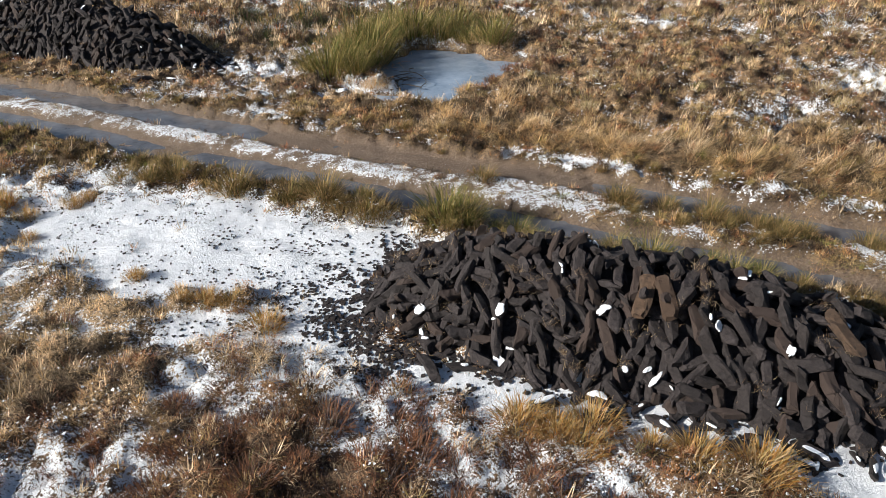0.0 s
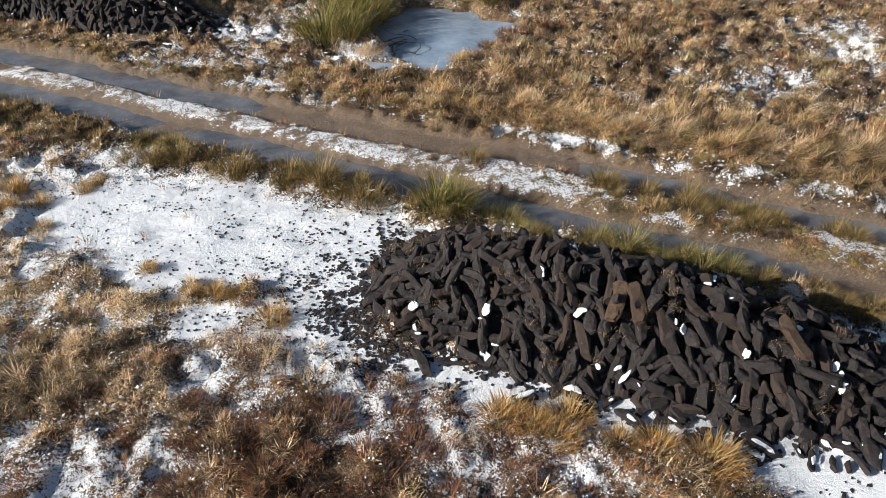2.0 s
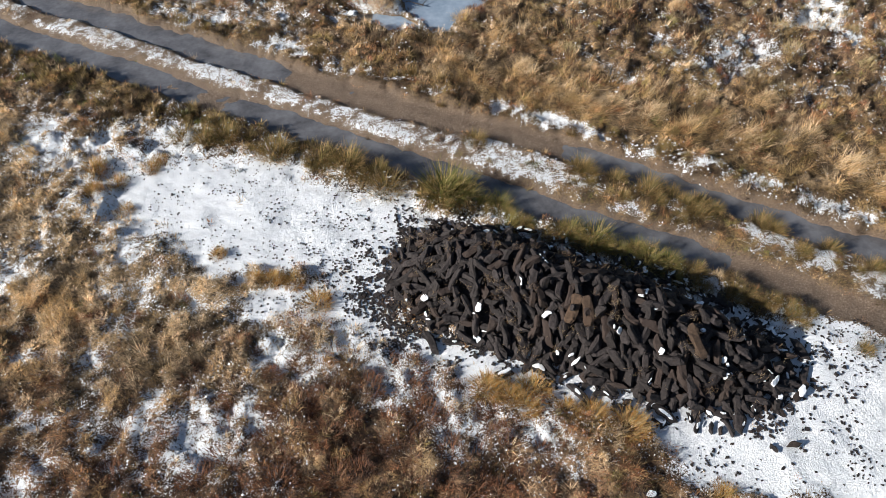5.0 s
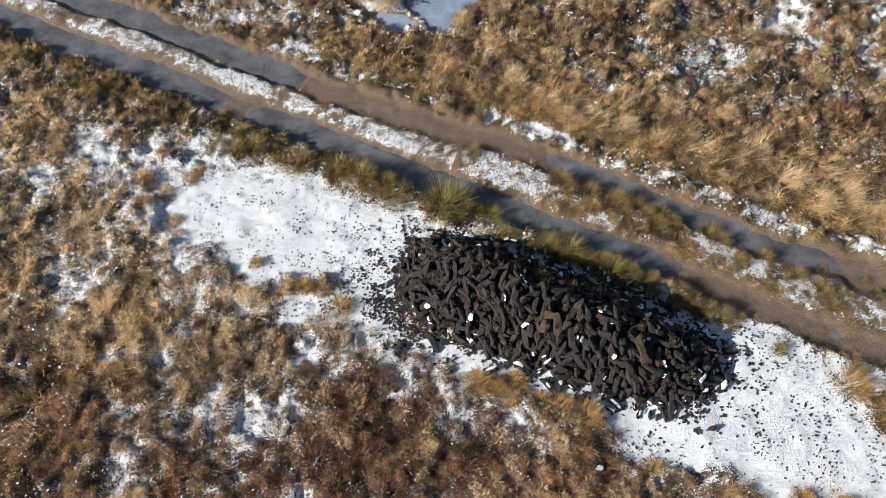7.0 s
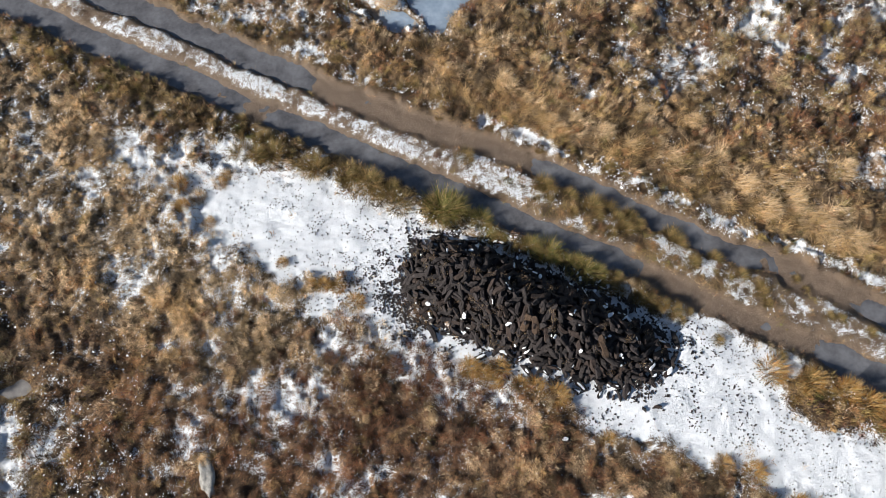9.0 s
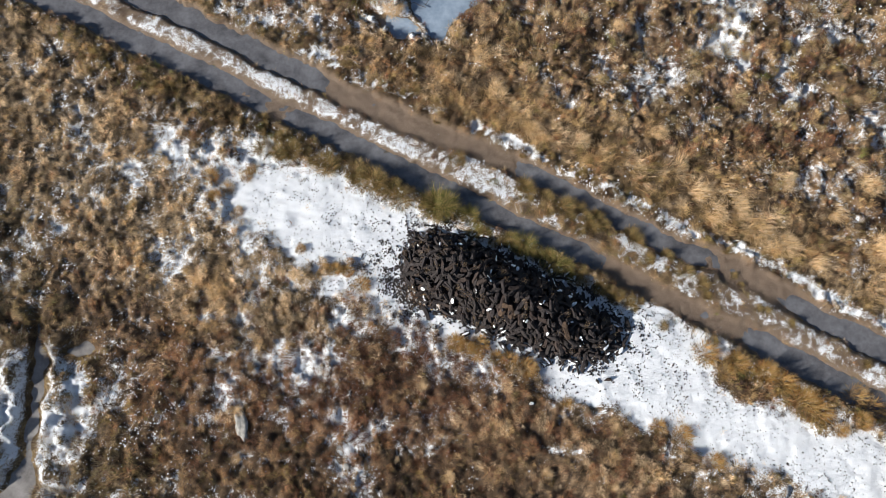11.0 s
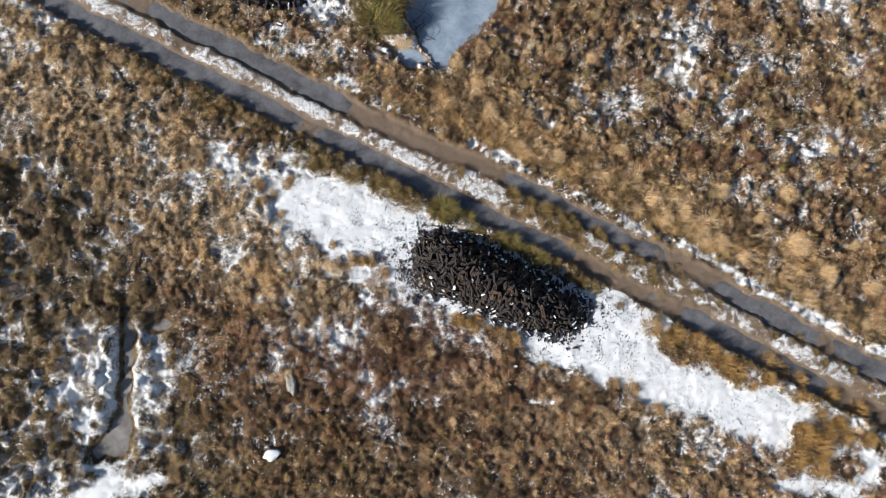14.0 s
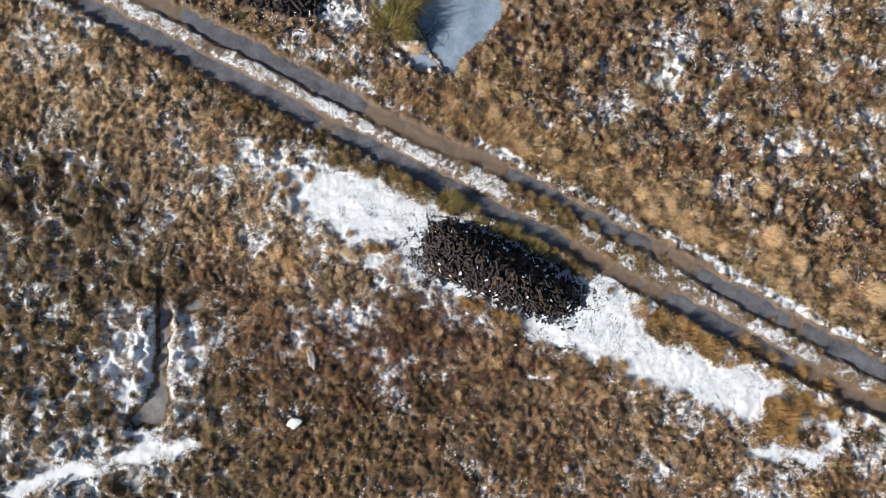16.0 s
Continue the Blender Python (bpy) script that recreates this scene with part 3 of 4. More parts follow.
def build_ground():
    xs, ys = axis(-19.5, 18.0, 0.062, 900), axis(-9.5, 20.5, 0.062, 900)
    gx, gy = np.meshgrid(xs, ys)
    f = Fields(gx.ravel(), gy.ravel())
    z = f.height()
    nx, ny = len(xs), len(ys)
    i = (np.arange(ny - 1)[:, None] * nx + np.arange(nx - 1)).ravel()
    loops = np.stack([i, i + 1, i + nx + 1, i + nx], 1).ravel()
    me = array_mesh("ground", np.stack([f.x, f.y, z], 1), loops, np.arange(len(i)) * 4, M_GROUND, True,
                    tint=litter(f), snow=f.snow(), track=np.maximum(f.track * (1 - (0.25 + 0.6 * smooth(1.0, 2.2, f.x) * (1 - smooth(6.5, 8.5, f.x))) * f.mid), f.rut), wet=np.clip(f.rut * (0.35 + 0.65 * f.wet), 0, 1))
    ob = new("ground", me)
    tagged(ob, "peaty moorland ground with thin snow and a rutted track", "ground", kind="structure")


def build_water():
    for name, line in (("water_rut_south", RUT_LOW), ("water_rut_north", RUT_UP)):
        xs = np.arange(-24, 24, 0.25)
        yc = np.interp(xs, *line)
        v = np.concatenate([np.stack([xs + 0.30, yc + 0.56, np.full(len(xs), -0.072)], 1),
                            np.stack([xs - 0.30, yc - 0.56, np.full(len(xs), -0.072)], 1)])
        n, k = len(xs), np.arange(len(xs) - 1)
        loops = np.stack([k + n, k + n + 1, k + 1, k], 1).ravel()
        ob = new(name, array_mesh(name, v, loops, np.arange(n - 1) * 4, M_RUT_ICE))
        tagged(ob, "brown frozen water standing in a wheel rut", "water", kind="structure")
    for poly, z, label in ((POOL_POLY, -0.085, "blue-grey frozen bog pool beside green rushes"), (PUDDLE_POLY, -0.052, "grey frozen puddle among tussocks"),
                           (PUDDLE_NORTH, -0.094, "small frozen hollow beside the track"), (PUDDLE_TWO, -0.052, "small frozen puddle among tussocks")):
        (x0, y0), (x1, y1) = np.min(poly, 0) - 0.3, np.max(poly, 0) + 0.3
        v = [(x0, y1, z), (x1, y1, z), (x1, y0, z), (x0, y0, z)]
        me = bpy.data.meshes.new("water_pool")
        me.from_pydata(v, [], [tuple(reversed(range(len(v))))])
        me.materials.append(M_POOL_ICE if poly is POOL_POLY else M_PUDDLE_ICE)
        tagged(new("water_pool", me), label, "water", kind="structure")


build_ground()
build_water()

# ---------------------------------------------------------------- plants that nobody could count
def sow(name, label, count, box, length, width, spread, per=8, lean=(0.25, 0.9), wind=0.5, thin_south=False, verge=False, bent=False):
    """Sows small tufts of blades over a stretch of the plan, thinner where snow, track, pools and stacks lie."""
    x, y = rng.uniform(box[0], box[1], count), rng.uniform(box[2], box[3], count)
    f = Fields(x, y)
    p = np.clip(1.45 - 1.85 * f.snow(), 0.04, 1) * (0.08 + 0.92 * smooth(0.36, 0.56, 0.3 * f.lump + 0.7 * f.tuft)) * (1 - f.rut) * (1 - smooth(-0.12, 0.08, f.pool))
    p *= 1 - 0.60 * f.mid * (1 - smooth(1.2, 2.4, x) * (1 - smooth(6.5, 8.0, x)))
    p *= (f.rs > 1.0) * (f.rf > 1.0) * (1 - 0.90 * smooth(-0.1, 0.5, f.core)) * (1 - 0.55 * f.bog)
    if verge:
        p *= np.exp(-((f.dl + 0.85) / 0.52) ** 4) + np.exp(-((f.du - 0.72) / 0.42) ** 4) + f.mid * smooth(1.0, 2.2, x) * (1 - smooth(6.5, 8.5, x))
    if thin_south:
        p *= 1 - 0.75 * ((np.abs(x) < 7.5) & (y < 1.8) & (y > -4.5))
    ok = rng.random(count) < p
    x, y = x[ok], y[ok]
    f, m = Fields(x, y), int(ok.sum())
    tint, pick = plant_tint(f, m)
    grass = (pick < 3) | (pick == 6)
    size = rng.uniform(*length, m) * (0.5 + 1.0 * fbm(x, y, 1.1, 2, 91)) * np.where(grass, 1.3, 0.75) * (1 + 1.3 * f.straw)
    size *= 0.65 + 0.6 * f.dome
    size *= 1 - 0.45 * np.maximum(f.mid, np.exp(-((f.du - 0.6) / 0.3) ** 2))
    blow = -0.45 + 0.9 * (fbm(x, y, 1.5, 2, 95) - 0.5) * 3
    swept = rng.random(m) < wind * (0.5 + 0.5 * f.straw)
    z = f.height() - 0.01
    n = m * per
    up = lambda v: np.repeat(v, per)
    a = rng.uniform(-math.pi, math.pi, n)
    d = spread * np.sqrt(rng.random(n)) * np.where(up(grass), 1.0, 1.25)
    bx, by = up(x) + d * np.cos(a), up(y) + d * np.sin(a)
    base = np.stack([bx, by, up(z) + np.where(up(grass), 0.0, rng.uniform(0, 0.05, n))], 1)
    az = np.where(up(swept), up(blow) + rng.normal(0, 0.4, n), a + rng.normal(0, 0.6, n))
    ln_ = rng.uniform(*lean, n) + 0.25 * up(f.straw)
    colour = np.repeat(tint, per, 0) * rng.uniform(0.7, 1.3, (n, 1))
    tall, wide = up(size) * rng.uniform(0.6, 1.15, n), rng.uniform(*width, n) * (1 - 0.4 * up(f.straw))
    if bent:
        me = blade_mesh(name, base, az, tall, ln_, rng.uniform(0.1, 0.9, n), wide, colour)
    else:
        me = short_blade_mesh(name, base, az, tall, ln_, wide, colour)
    tagged(new(name, me), label, "grass", kind="stuff")


sow("moor_grass", "brown heather and dry grass between patches of snow", 50000, (-7.5, 7.5, -4.5, 1.8), (0.035, 0.105), (0.0028, 0.006), 0.045, 8, (0.2, 1.4), 0.2, bent=True)
sow("moor_grass", "tawny moor grass and heather over rough ground", 110000, (-19.5, 18, -9.5, 12.5), (0.05, 0.13), (0.008, 0.016), 0.06, 12, (0.2, 1.25), 0.4, thin_south=True)
sow("moor_grass", "short olive and brown grass on the track verges", 60000, (-16, 16, -5, 13), (0.05, 0.12), (0.006, 0.012), 0.05, 10, (0.15, 1.1), 0.3, verge=True)
sow("moor_grass", "tawny grass on the far moor", 16000, (-22, 24, 12.5, 24), (0.12, 0.24), (0.016, 0.028), 0.12, 12)


def snow_flecks():
    """Grains of snow caught on heather, grass and gravel."""
    n = 260000
    x, y = rng.uniform(-19.5, 18, n), rng.uniform(-9.5, 19, n)
    f = Fields(x, y)
    heap = fbm(x, y, 0.7, 4, 111)
    p = (0.10 + 0.04 * f.field + np.clip(f.snow(), 0, 0.6)) * (0.08 + 1.2 * smooth(0.46, 0.64, heap)) * (1 - 0.65 * f.track) * (1 - 0.85 * blob(x, y, 3.5, -5.5, 5.0, 2.3)) * (1 - 0.7 * blob(x, y, -4.0, -6.5, 4.0, 2.5)) * (1 - f.rut) * (1 - smooth(-0.1, 0.1, f.pool)) * (1 - smooth(0.0, 0.4, f.core))
    p *= (f.rs > 1.0) * (f.rf > 1.0) * (1 - 0.7 * f.straw)
    ok = rng.random(n) < p * 0.45
    many = rng.integers(2, 7, int(ok.sum()))
    x, y = np.repeat(x[ok], many), np.repeat(y[ok], many)
    k = len(x)
    x, y = x + rng.normal(0, 0.06, k), y + rng.normal(0, 0.05, k)
    f = Fields(x, y)
    z = f.height() + rng.uniform(0.002, 0.05, k) * f.moor + 0.004
    size = 0.004 + 0.016 * rng.random(k) ** 2.2 * np.where((np.abs(x) < 7) & (y < 2) & (y > -4), 0.75, 1.2)
    ang = rng.uniform(0, 6.28, (k, 1)) + np.array([0, 1.5, 3.2, 4.7])
    rad = size[:, None] * rng.uniform(0.4, 2.0, (k, 4))
    v = np.stack([x[:, None] + rad * np.cos(ang), y[:, None] + rad * np.sin(ang), z[:, None] + rng.uniform(-0.008, 0.008, (k, 4))], 2).reshape(-1, 3)
    me = array_mesh("snow_flecks", v, np.arange(4 * k), np.arange(k) * 4, M_SNOW)
    tagged(new("snow_flecks", me), "grains of white snow caught in heather and grass", "snow", kind="stuff")


snow_flecks()


# ---------------------------------------------------------------- tussocks and rush clumps
def clump_mesh(name, seed, count, radius, length, lean, tints, width=0.008, wind=0.25):
    r = np.random.default_rng(seed)
    a, d = r.uniform(-math.pi, math.pi, count), radius * np.sqrt(r.random(count))
    base = np.stack([d * np.cos(a), d * np.sin(a), np.full(count, -0.05)], 1)
    az = np.where(r.random(count) < wind, r.normal(-0.1, 0.5, count), a + r.normal(0, 0.5, count))
    k = d / radius
    size = length * r.uniform(0.55, 1.1, count) * (1.05 - 0.35 * k)
    tint = np.array(tints)[r.integers(0, len(tints), count)] * r.uniform(0.7, 1.25, (count, 1))
    return blade_mesh(name, base, az, size, lean * (0.25 + 0.75 * k) + r.normal(0, 0.12, count), r.uniform(0.05, 0.75, count), r.uniform(0.6, 1.3, count) * width, tint)


def clump(name, seed, label, category, group, tall, tints_up, tints_low, count=330, radius=0.19, lean=0.75, wind=0.25):
    """A tussock: upright stems over a skirt of dead leaves."""
    thing = new(name)
    tagged(thing, label, category, group)
    part("foliage", clump_mesh("foliage", seed, count, radius, tall, lean, tints_up, 0.008, wind), thing)
    part("dead_skirt", clump_mesh("dead_skirt", seed + 50, count // 2, radius * 1.15, tall * 0.55, 1.35, tints_low), thing)
    return thing


RUSH_TINTS = [(0.15, 0.155, 0.040), (0.10, 0.105, 0.03), (0.20, 0.185, 0.055), (0.30, 0.25, 0.09), (0.46, 0.33, 0.14)]
DEAD = [tuple(STRAW), tuple(BROWN), tuple(PALE * 0.8)]
KINDS = {
    "rush": [clump("rush_clump", 100 + k, "green and straw-coloured rushes growing in a clump beside the track", "rushes", "rush clumps", 0.55, RUSH_TINTS, DEAD) for k in range(4)],
    "verge": [clump("rush_clump", 140 + k, "olive and tawny rush clump on the track verge", "rushes", "rush clumps", 0.46, [(0.15, 0.135, 0.045), (0.19, 0.145, 0.055), (0.28, 0.195, 0.08), (0.42, 0.28, 0.13)], DEAD) for k in range(3)],
    "orange": [clump("grass_tussock", 180 + k, "orange-brown tussock of dead grass in the snow", "tussock", "grass tussocks", 0.36, [(0.42, 0.22, 0.06), tuple(STRAW), tuple(OLIVE)], [(0.40, 0.20, 0.06), tuple(BROWN)]) for k in range(2)],
    "straw": [clump("straw_tussock", 220 + k, "pale straw-coloured tussock of windblown moor grass", "tussock", "grass tussocks", 0.44, [tuple(PALE), tuple(STRAW * 1.15), tuple(PALE * 0.9)], [tuple(PALE), tuple(STRAW)], 340, 0.27, 1.15, 0.85) for k in range(3)],
    "bog": [clump("bog_tussock", 260 + k, "low olive-brown tussock of deer grass on boggy ground", "tussock", "bog tussocks", 0.27, [(0.38, 0.31, 0.19), (0.46, 0.37, 0.23), tuple(DARK * 2.0)], [tuple(BROWN * 0.8), (0.30, 0.24, 0.14)], 150, 0.19) for k in range(4)],
    "field": [clump("moor_tussock", 280 + k, "straw and olive tussock on the open moor", "tussock", "moor tussocks", 0.34, [(0.52, 0.42, 0.22), tuple(PALE * 0.9), (0.36, 0.30, 0.14)], [tuple(BROWN), tuple(PALE * 0.8)], 140, 0.21, 0.75, 0.4) for k in range(4)],
    "shrub": [clump("heather_bush", 330 + k, "low dark green heather bush near the pool", "heather", "heather bushes", 0.30, [(0.06, 0.085, 0.035), (0.09, 0.10, 0.045), tuple(DARK)], [tuple(DARK), (0.07, 0.08, 0.035)], 260, 0.24) for k in range(2)],
    "heather": [clump("heather_bush", 300 + k, "low dark red-brown winter heather bush", "heather", "heather bushes", 0.22, [(0.23, 0.115, 0.068), tuple(DARK * 1.2), (0.28, 0.13, 0.07)], [tuple(DARK), tuple(BROWN)], 220, 0.20) for k in range(3)],
}
USED = set()


def plant(kind, x, y, size=1.0, tall=1.0):
    """Sets one tussock of a kind on the ground, the first time the built one, then copies."""
    n = len(USED)
    proto = KINDS[kind][n % len(KINDS[kind])]
    turn = random.uniform(0, 360) if kind in ("bog", "heather", "field", "shrub") else random.uniform(-50, 50) if kind != "straw" else random.uniform(-60, -5)
    m = pose(x, y, ground_z(x, y), 0, 0, turn) @ Matrix.Diagonal((size, size, size * tall, 1))
    if proto not in USED:
        USED.add(proto)
        proto.matrix_basis = m
    else:
        copy_thing(proto, m)
        USED.add((kind, n, x, y))


random.seed(11)
for x, y, s in ((-5.1, 4.95, 0.8), (-4.6, 4.75, 0.7), (-4.2, 4.8, 0.85), (-3.2, 4.35, 1.0), (-2.35, 4.1, 1.1), (-1.8, 3.85, 0.9), (-1.1, 3.3, 1.0)):
    plant("verge", x, y, s * 1.25)
for x, y, s in ((-0.05, 2.98, 1.5), (0.22, 2.98, 1.2), (0.62, 2.82, 0.75), (0.9, 2.72, 0.85)):
    plant("rush", x, y + 0.1, s)
for k in range(24):                                     # a close row of rushes along the stack's north foot
    q = (k + random.uniform(0.2, 0.8)) / 24
    plant("rush" if random.random() < 0.4 * (q < 0.6) else "verge", 0.95 + 4.5 * q + random.gauss(0, 0.07), 2.52 - 2.45 * q + random.gauss(0, 0.09), random.uniform(0.5, 0.78))
for x, y, s in ((2.3, 3.7, 0.8), (2.65, 3.55, 0.9), (3.05, 3.3, 0.9), (3.45, 3.1, 1.0), (3.9, 2.95, 0.9), (4.35, 2.75, 1.0), (4.8, 2.5, 0.75), (5.45, 2.15, 1.0), (6.2, 1.65, 0.95), (0.7, 4.5, 0.8),
                (6.1, -0.4, 0.6), (7.4, -1.0, 0.75), (7.9, -1.25, 0.8), (8.2, 1.0, 0.6)):
    plant("verge", x + random.gauss(0, 0.12), y + random.gauss(0, 0.1), s * random.uniform(0.6, 1.05))
for x, y, s in ((8.7, -1.7, 1.2), (9.15, -2.0, 1.3), (9.6, -2.5, 1.3), (9.95, -2.75, 1.2), (11.1, -2.4, 1.1), (11.5, -2.7, 1.0), (12.1, -3.1, 1.1), (12.6, -5.3, 1.5), (12.1, -4.9, 1.4), (12.9, -4.8, 1.2),
                (13.5, -5.0, 1.1), (11.8, -5.7, 1.2), (12.5, -5.9, 1.2), (14.1, -4.1, 1.0), (16.0, -4.3, 1.0), (13.2, -3.6, 0.9)):
    plant("orange", x, y, s)
for x, y, s in ((-3.9, 1.9, 0.6), (-2.15, 0.85, 0.9), (-2.9, 1.3, 0.75), (-2.55, 1.25, 0.7), (-3.2, 1.35, 0.6), (0.45, -0.8, 0.95), (0.75, -0.95, 0.8), (1.1, -0.85, 1.0), (0.95, -1.1, 0.9),
                (1.9, -1.3, 0.9), (2.35, -1.5, 1.1), (1.55, -1.2, 0.7), (3.4, -2.5, 0.8), (6.4, -3.3, 1.0), (7.2, -4.0, 1.0), (5.8, -3.1, 0.8)):
    plant("orange", x, y, s * 0.8)
for x, y, s in ((-5.55, 4.1, 0.6), (-5.4, 4.3, 0.45), (-6.1, 3.75, 0.7), (-6.4, 3.5, 0.55), (-5.75, 3.05, 0.5), (-6.6, 4.1, 0.8)):
    plant("orange", x, y, s)
for x, y, s in ((-2.3, 10.0, 1.5), (-1.9, 10.6, 1.6), (-2.7, 10.2, 1.3), (-1.7, 9.7, 1.3), (-1.6, 11.4, 1.6), (-1.4, 12.2, 1.6), (-1.0, 12.9, 1.6), (-1.8, 12.8, 1.5), (-0.5, 13.3, 1.5), (0.2, 13.0, 1.3),
                (0.6, 12.8, 1.3), (1.0, 12.4, 1.2), (1.5, 11.9, 1.1), (-1.0, 14.2, 1.4), (-2.2, 11.5, 1.3), (-0.1, 13.9, 1.3), (0.7, 13.8, 1.2), (13.2, 14.5, 1.4), (14.2, 13.8, 1.4), (-0.2, 9.7, 0.5)):
    plant("rush", x, y, s * 1.2)
for x, y, s in ((-1.35, 9.3, 1.1), (-0.6, 8.6, 0.8), (0.6, 8.4, 0.8), (2.75, 5.3, 0.9), (3.3, 5.4, 1.0), (1.7, 6.6, 1.0), (1.3, 7.6, 1.0), (4.1, 4.9, 1.0), (4.7, 4.5, 1.1), (5.6, 4.1, 1.1), (6.7, 4.0, 1.2),
                (7.3, 3.3, 1.5), (7.9, 3.4, 1.7), (8.3, 2.9, 1.5), (7.7, 2.7, 1.3), (8.9, 2.3, 1.2), (9.6, 1.8, 1.2), (11.0, 2.7, 1.3), (12.2, 1.6, 1.2), (14.2, 1.5, 1.4), (14.7, 0.2, 1.4), (16.0, -0.6, 1.3),
                (13.2, 0.6, 1.2), (10.4, 1.3, 1.1), (3.0, 6.4, 1.0), (2.2, 6.0, 0.9), (1.0, 6.3, 0.9), (0.2, 7.0, 0.9), (5.0, 5.6, 1.0), (6.3, 5.1, 1.0), (2.5, 7.2, 0.9), (15.3, 1.0, 1.3), (12.0, 3.4, 1.2), (9.6, 3.6, 1.1)):
    plant("straw", x, y, s)


def scatter(kind, count, box, keep, size, gap):
    """Tussocks over a stretch of moor, none nearer than a gap to the next."""
    made, tries = [], 0
    while len(made) < count and tries < 20000:
        tries += 1
        x, y = random.uniform(*box[:2]), random.uniform(*box[2:])
        if any((x - a) ** 2 + (y - b) ** 2 < gap * gap for a, b in made):
            continue
        f = Fields(np.array([x]), np.array([y]))
        if f.track[0] > 0.05 or f.core[0] > -0.25 or f.pool[0] > -0.3 or min(f.rs[0], f.rf[0]) < 1.15 or not keep(f):
            continue
        made.append((x, y))
        plant(kind, x, y, random.uniform(*size))


def along_track(kind, count, x0, x1, line, off, wander, size):
    """Clumps set at random along a rut, at a distance from its middle."""
    for _ in range(count):
        x = random.uniform(x0, x1)
        y = float(np.interp(x, *line)) + off + random.gauss(0, wander)
        if float(stack_r(*stack_uv(x, y, STACK), STACK)) > 1.22:
            plant(kind, x, y, random.uniform(*size))


along_track("verge", 18, 1.2, 7.5, RUT_LOW, 0.95, 0.2, (0.3, 0.75))
along_track("verge", 14, -6.0, 1.0, RUT_LOW, -0.75, 0.2, (0.4, 0.8))
along_track("verge", 10, 0.0, 5.6, RUT_LOW, -0.55, 0.08, (0.35, 0.7))
along_track("verge", 16, -12.0, 8.0, RUT_UP, 0.75, 0.2, (0.3, 0.6))
along_track("orange", 14, 6.5, 16.0, RUT_LOW, -0.95, 0.25, (0.5, 1.1))
along_track("verge", 10, 8.0, 16.0, RUT_LOW, 0.95, 0.15, (0.3, 0.6))
for x, y, s_ in ((1.65, 9.55, 1.1), (2.05, 9.95, 1.2), (1.25, 9.2, 1.0), (2.4, 10.3, 1.1), (0.9, 8.8, 0.9), (2.6, 9.8, 1.1), (1.9, 9.2, 1.0)):
    plant("heather", x, y, s_)
for x, y, s_ in ((-4.2, 13.2, 1.3), (-3.6, 13.8, 1.4), (-3.0, 13.0, 1.2), (-3.4, 14.8, 1.5), (-2.6, 14.4, 1.3), (-4.4, 14.6, 1.4), (-5.0, 13.6, 1.1), (-2.9, 12.2, 1.0), (-3.9, 12.4, 1.0), (-2.3, 15.6, 1.4), (-5.2, 15.8, 1.5), (-3.8, 16.4, 1.6)):
    plant("shrub", x, y, s_)
spots = [cell_centre(np.int64(i), np.int64(j), 0.62, 2) for i in range(-31, -10) for j in range(-15, 8)]
random.shuffle(spots)
for x, y in spots:
    f = Fields(np.array([x]), np.array([y]))
    if f.bog[0] > 0.35 and f.core[0] < -0.2 and f.pool[0] < -0.25 and f.track[0] < 0.05 and random.random() < 0.92:
        plant("bog", float(x), float(y), random.uniform(0.8, 1.35))
scatter("straw", 24, (3.0, 18.0, 4.5, 18.0), lambda f: f.du[0] > 3.0, (0.5, 0.8), 1.0)
scatter("field", 290, (0.5, 18.0, 3.0, 19.0), lambda f: f.du[0] > 2.6, (0.65, 1.2), 0.55)
scatter("heather", 90, (-7.0, 6.0, -5.0, 1.0), lambda f: f.snow()[0] < 0.6, (0.5, 1.0), 0.5)
scatter("heather", 60, (-3.6, 1.4, -2.6, -0.2), lambda f: f.snow()[0] < 0.7, (0.6, 1.1), 0.28)
scatter("heather", 50, (2.0, 17.5, 4.0, 16.0), lambda f: f.du[0] > 3.0, (0.8, 1.4), 0.8)
scatter("straw", 26, (-7.0, 8.0, -8.0, -1.0), lambda f: f.snow()[0] < 0.6, (0.35, 0.55), 1.0)

# ---------------------------------------------------------------- peat stacks
SODS = [sod_mesh("sod", 500 + k, M_PEAT, 0.19 + 0.0115 * (k * 5 % 18), 0.085 + 0.008 * (k * 7 % 6), 0.072 + 0.008 * (k * 3 % 6)) for k in range(18)]
SODS_BROWN = [sod_mesh("sod", 540 + k, M_PEAT_BROWN, 0.42, 0.145, 0.10) for k in range(3)]
CAPS = [snow_cap_mesh("snow_cap", 620 + k, 0.035 + 0.007 * k, 0.016 + 0.003 * (k * 3 % 8)) for k in range(8)]


def slope(u, v, s):
    """The normal and the way downhill on a stack."""
    e = 0.03
    gu = (float(stack_height(u + e, v, s)) - float(stack_height(u - e, v, s))) / (2 * e)
    gv = (float(stack_height(u, v + e, s)) - float(stack_height(u, v - e, s))) / (2 * e)
    n = Vector((-gu, -gv, 1)).normalized()
    down = Vector((gu, gv, 0))
    down = -down if down.length > 0.15 else Vector((0.3, -1, 0))
    return n, (down - n * down.dot(n)).normalized()


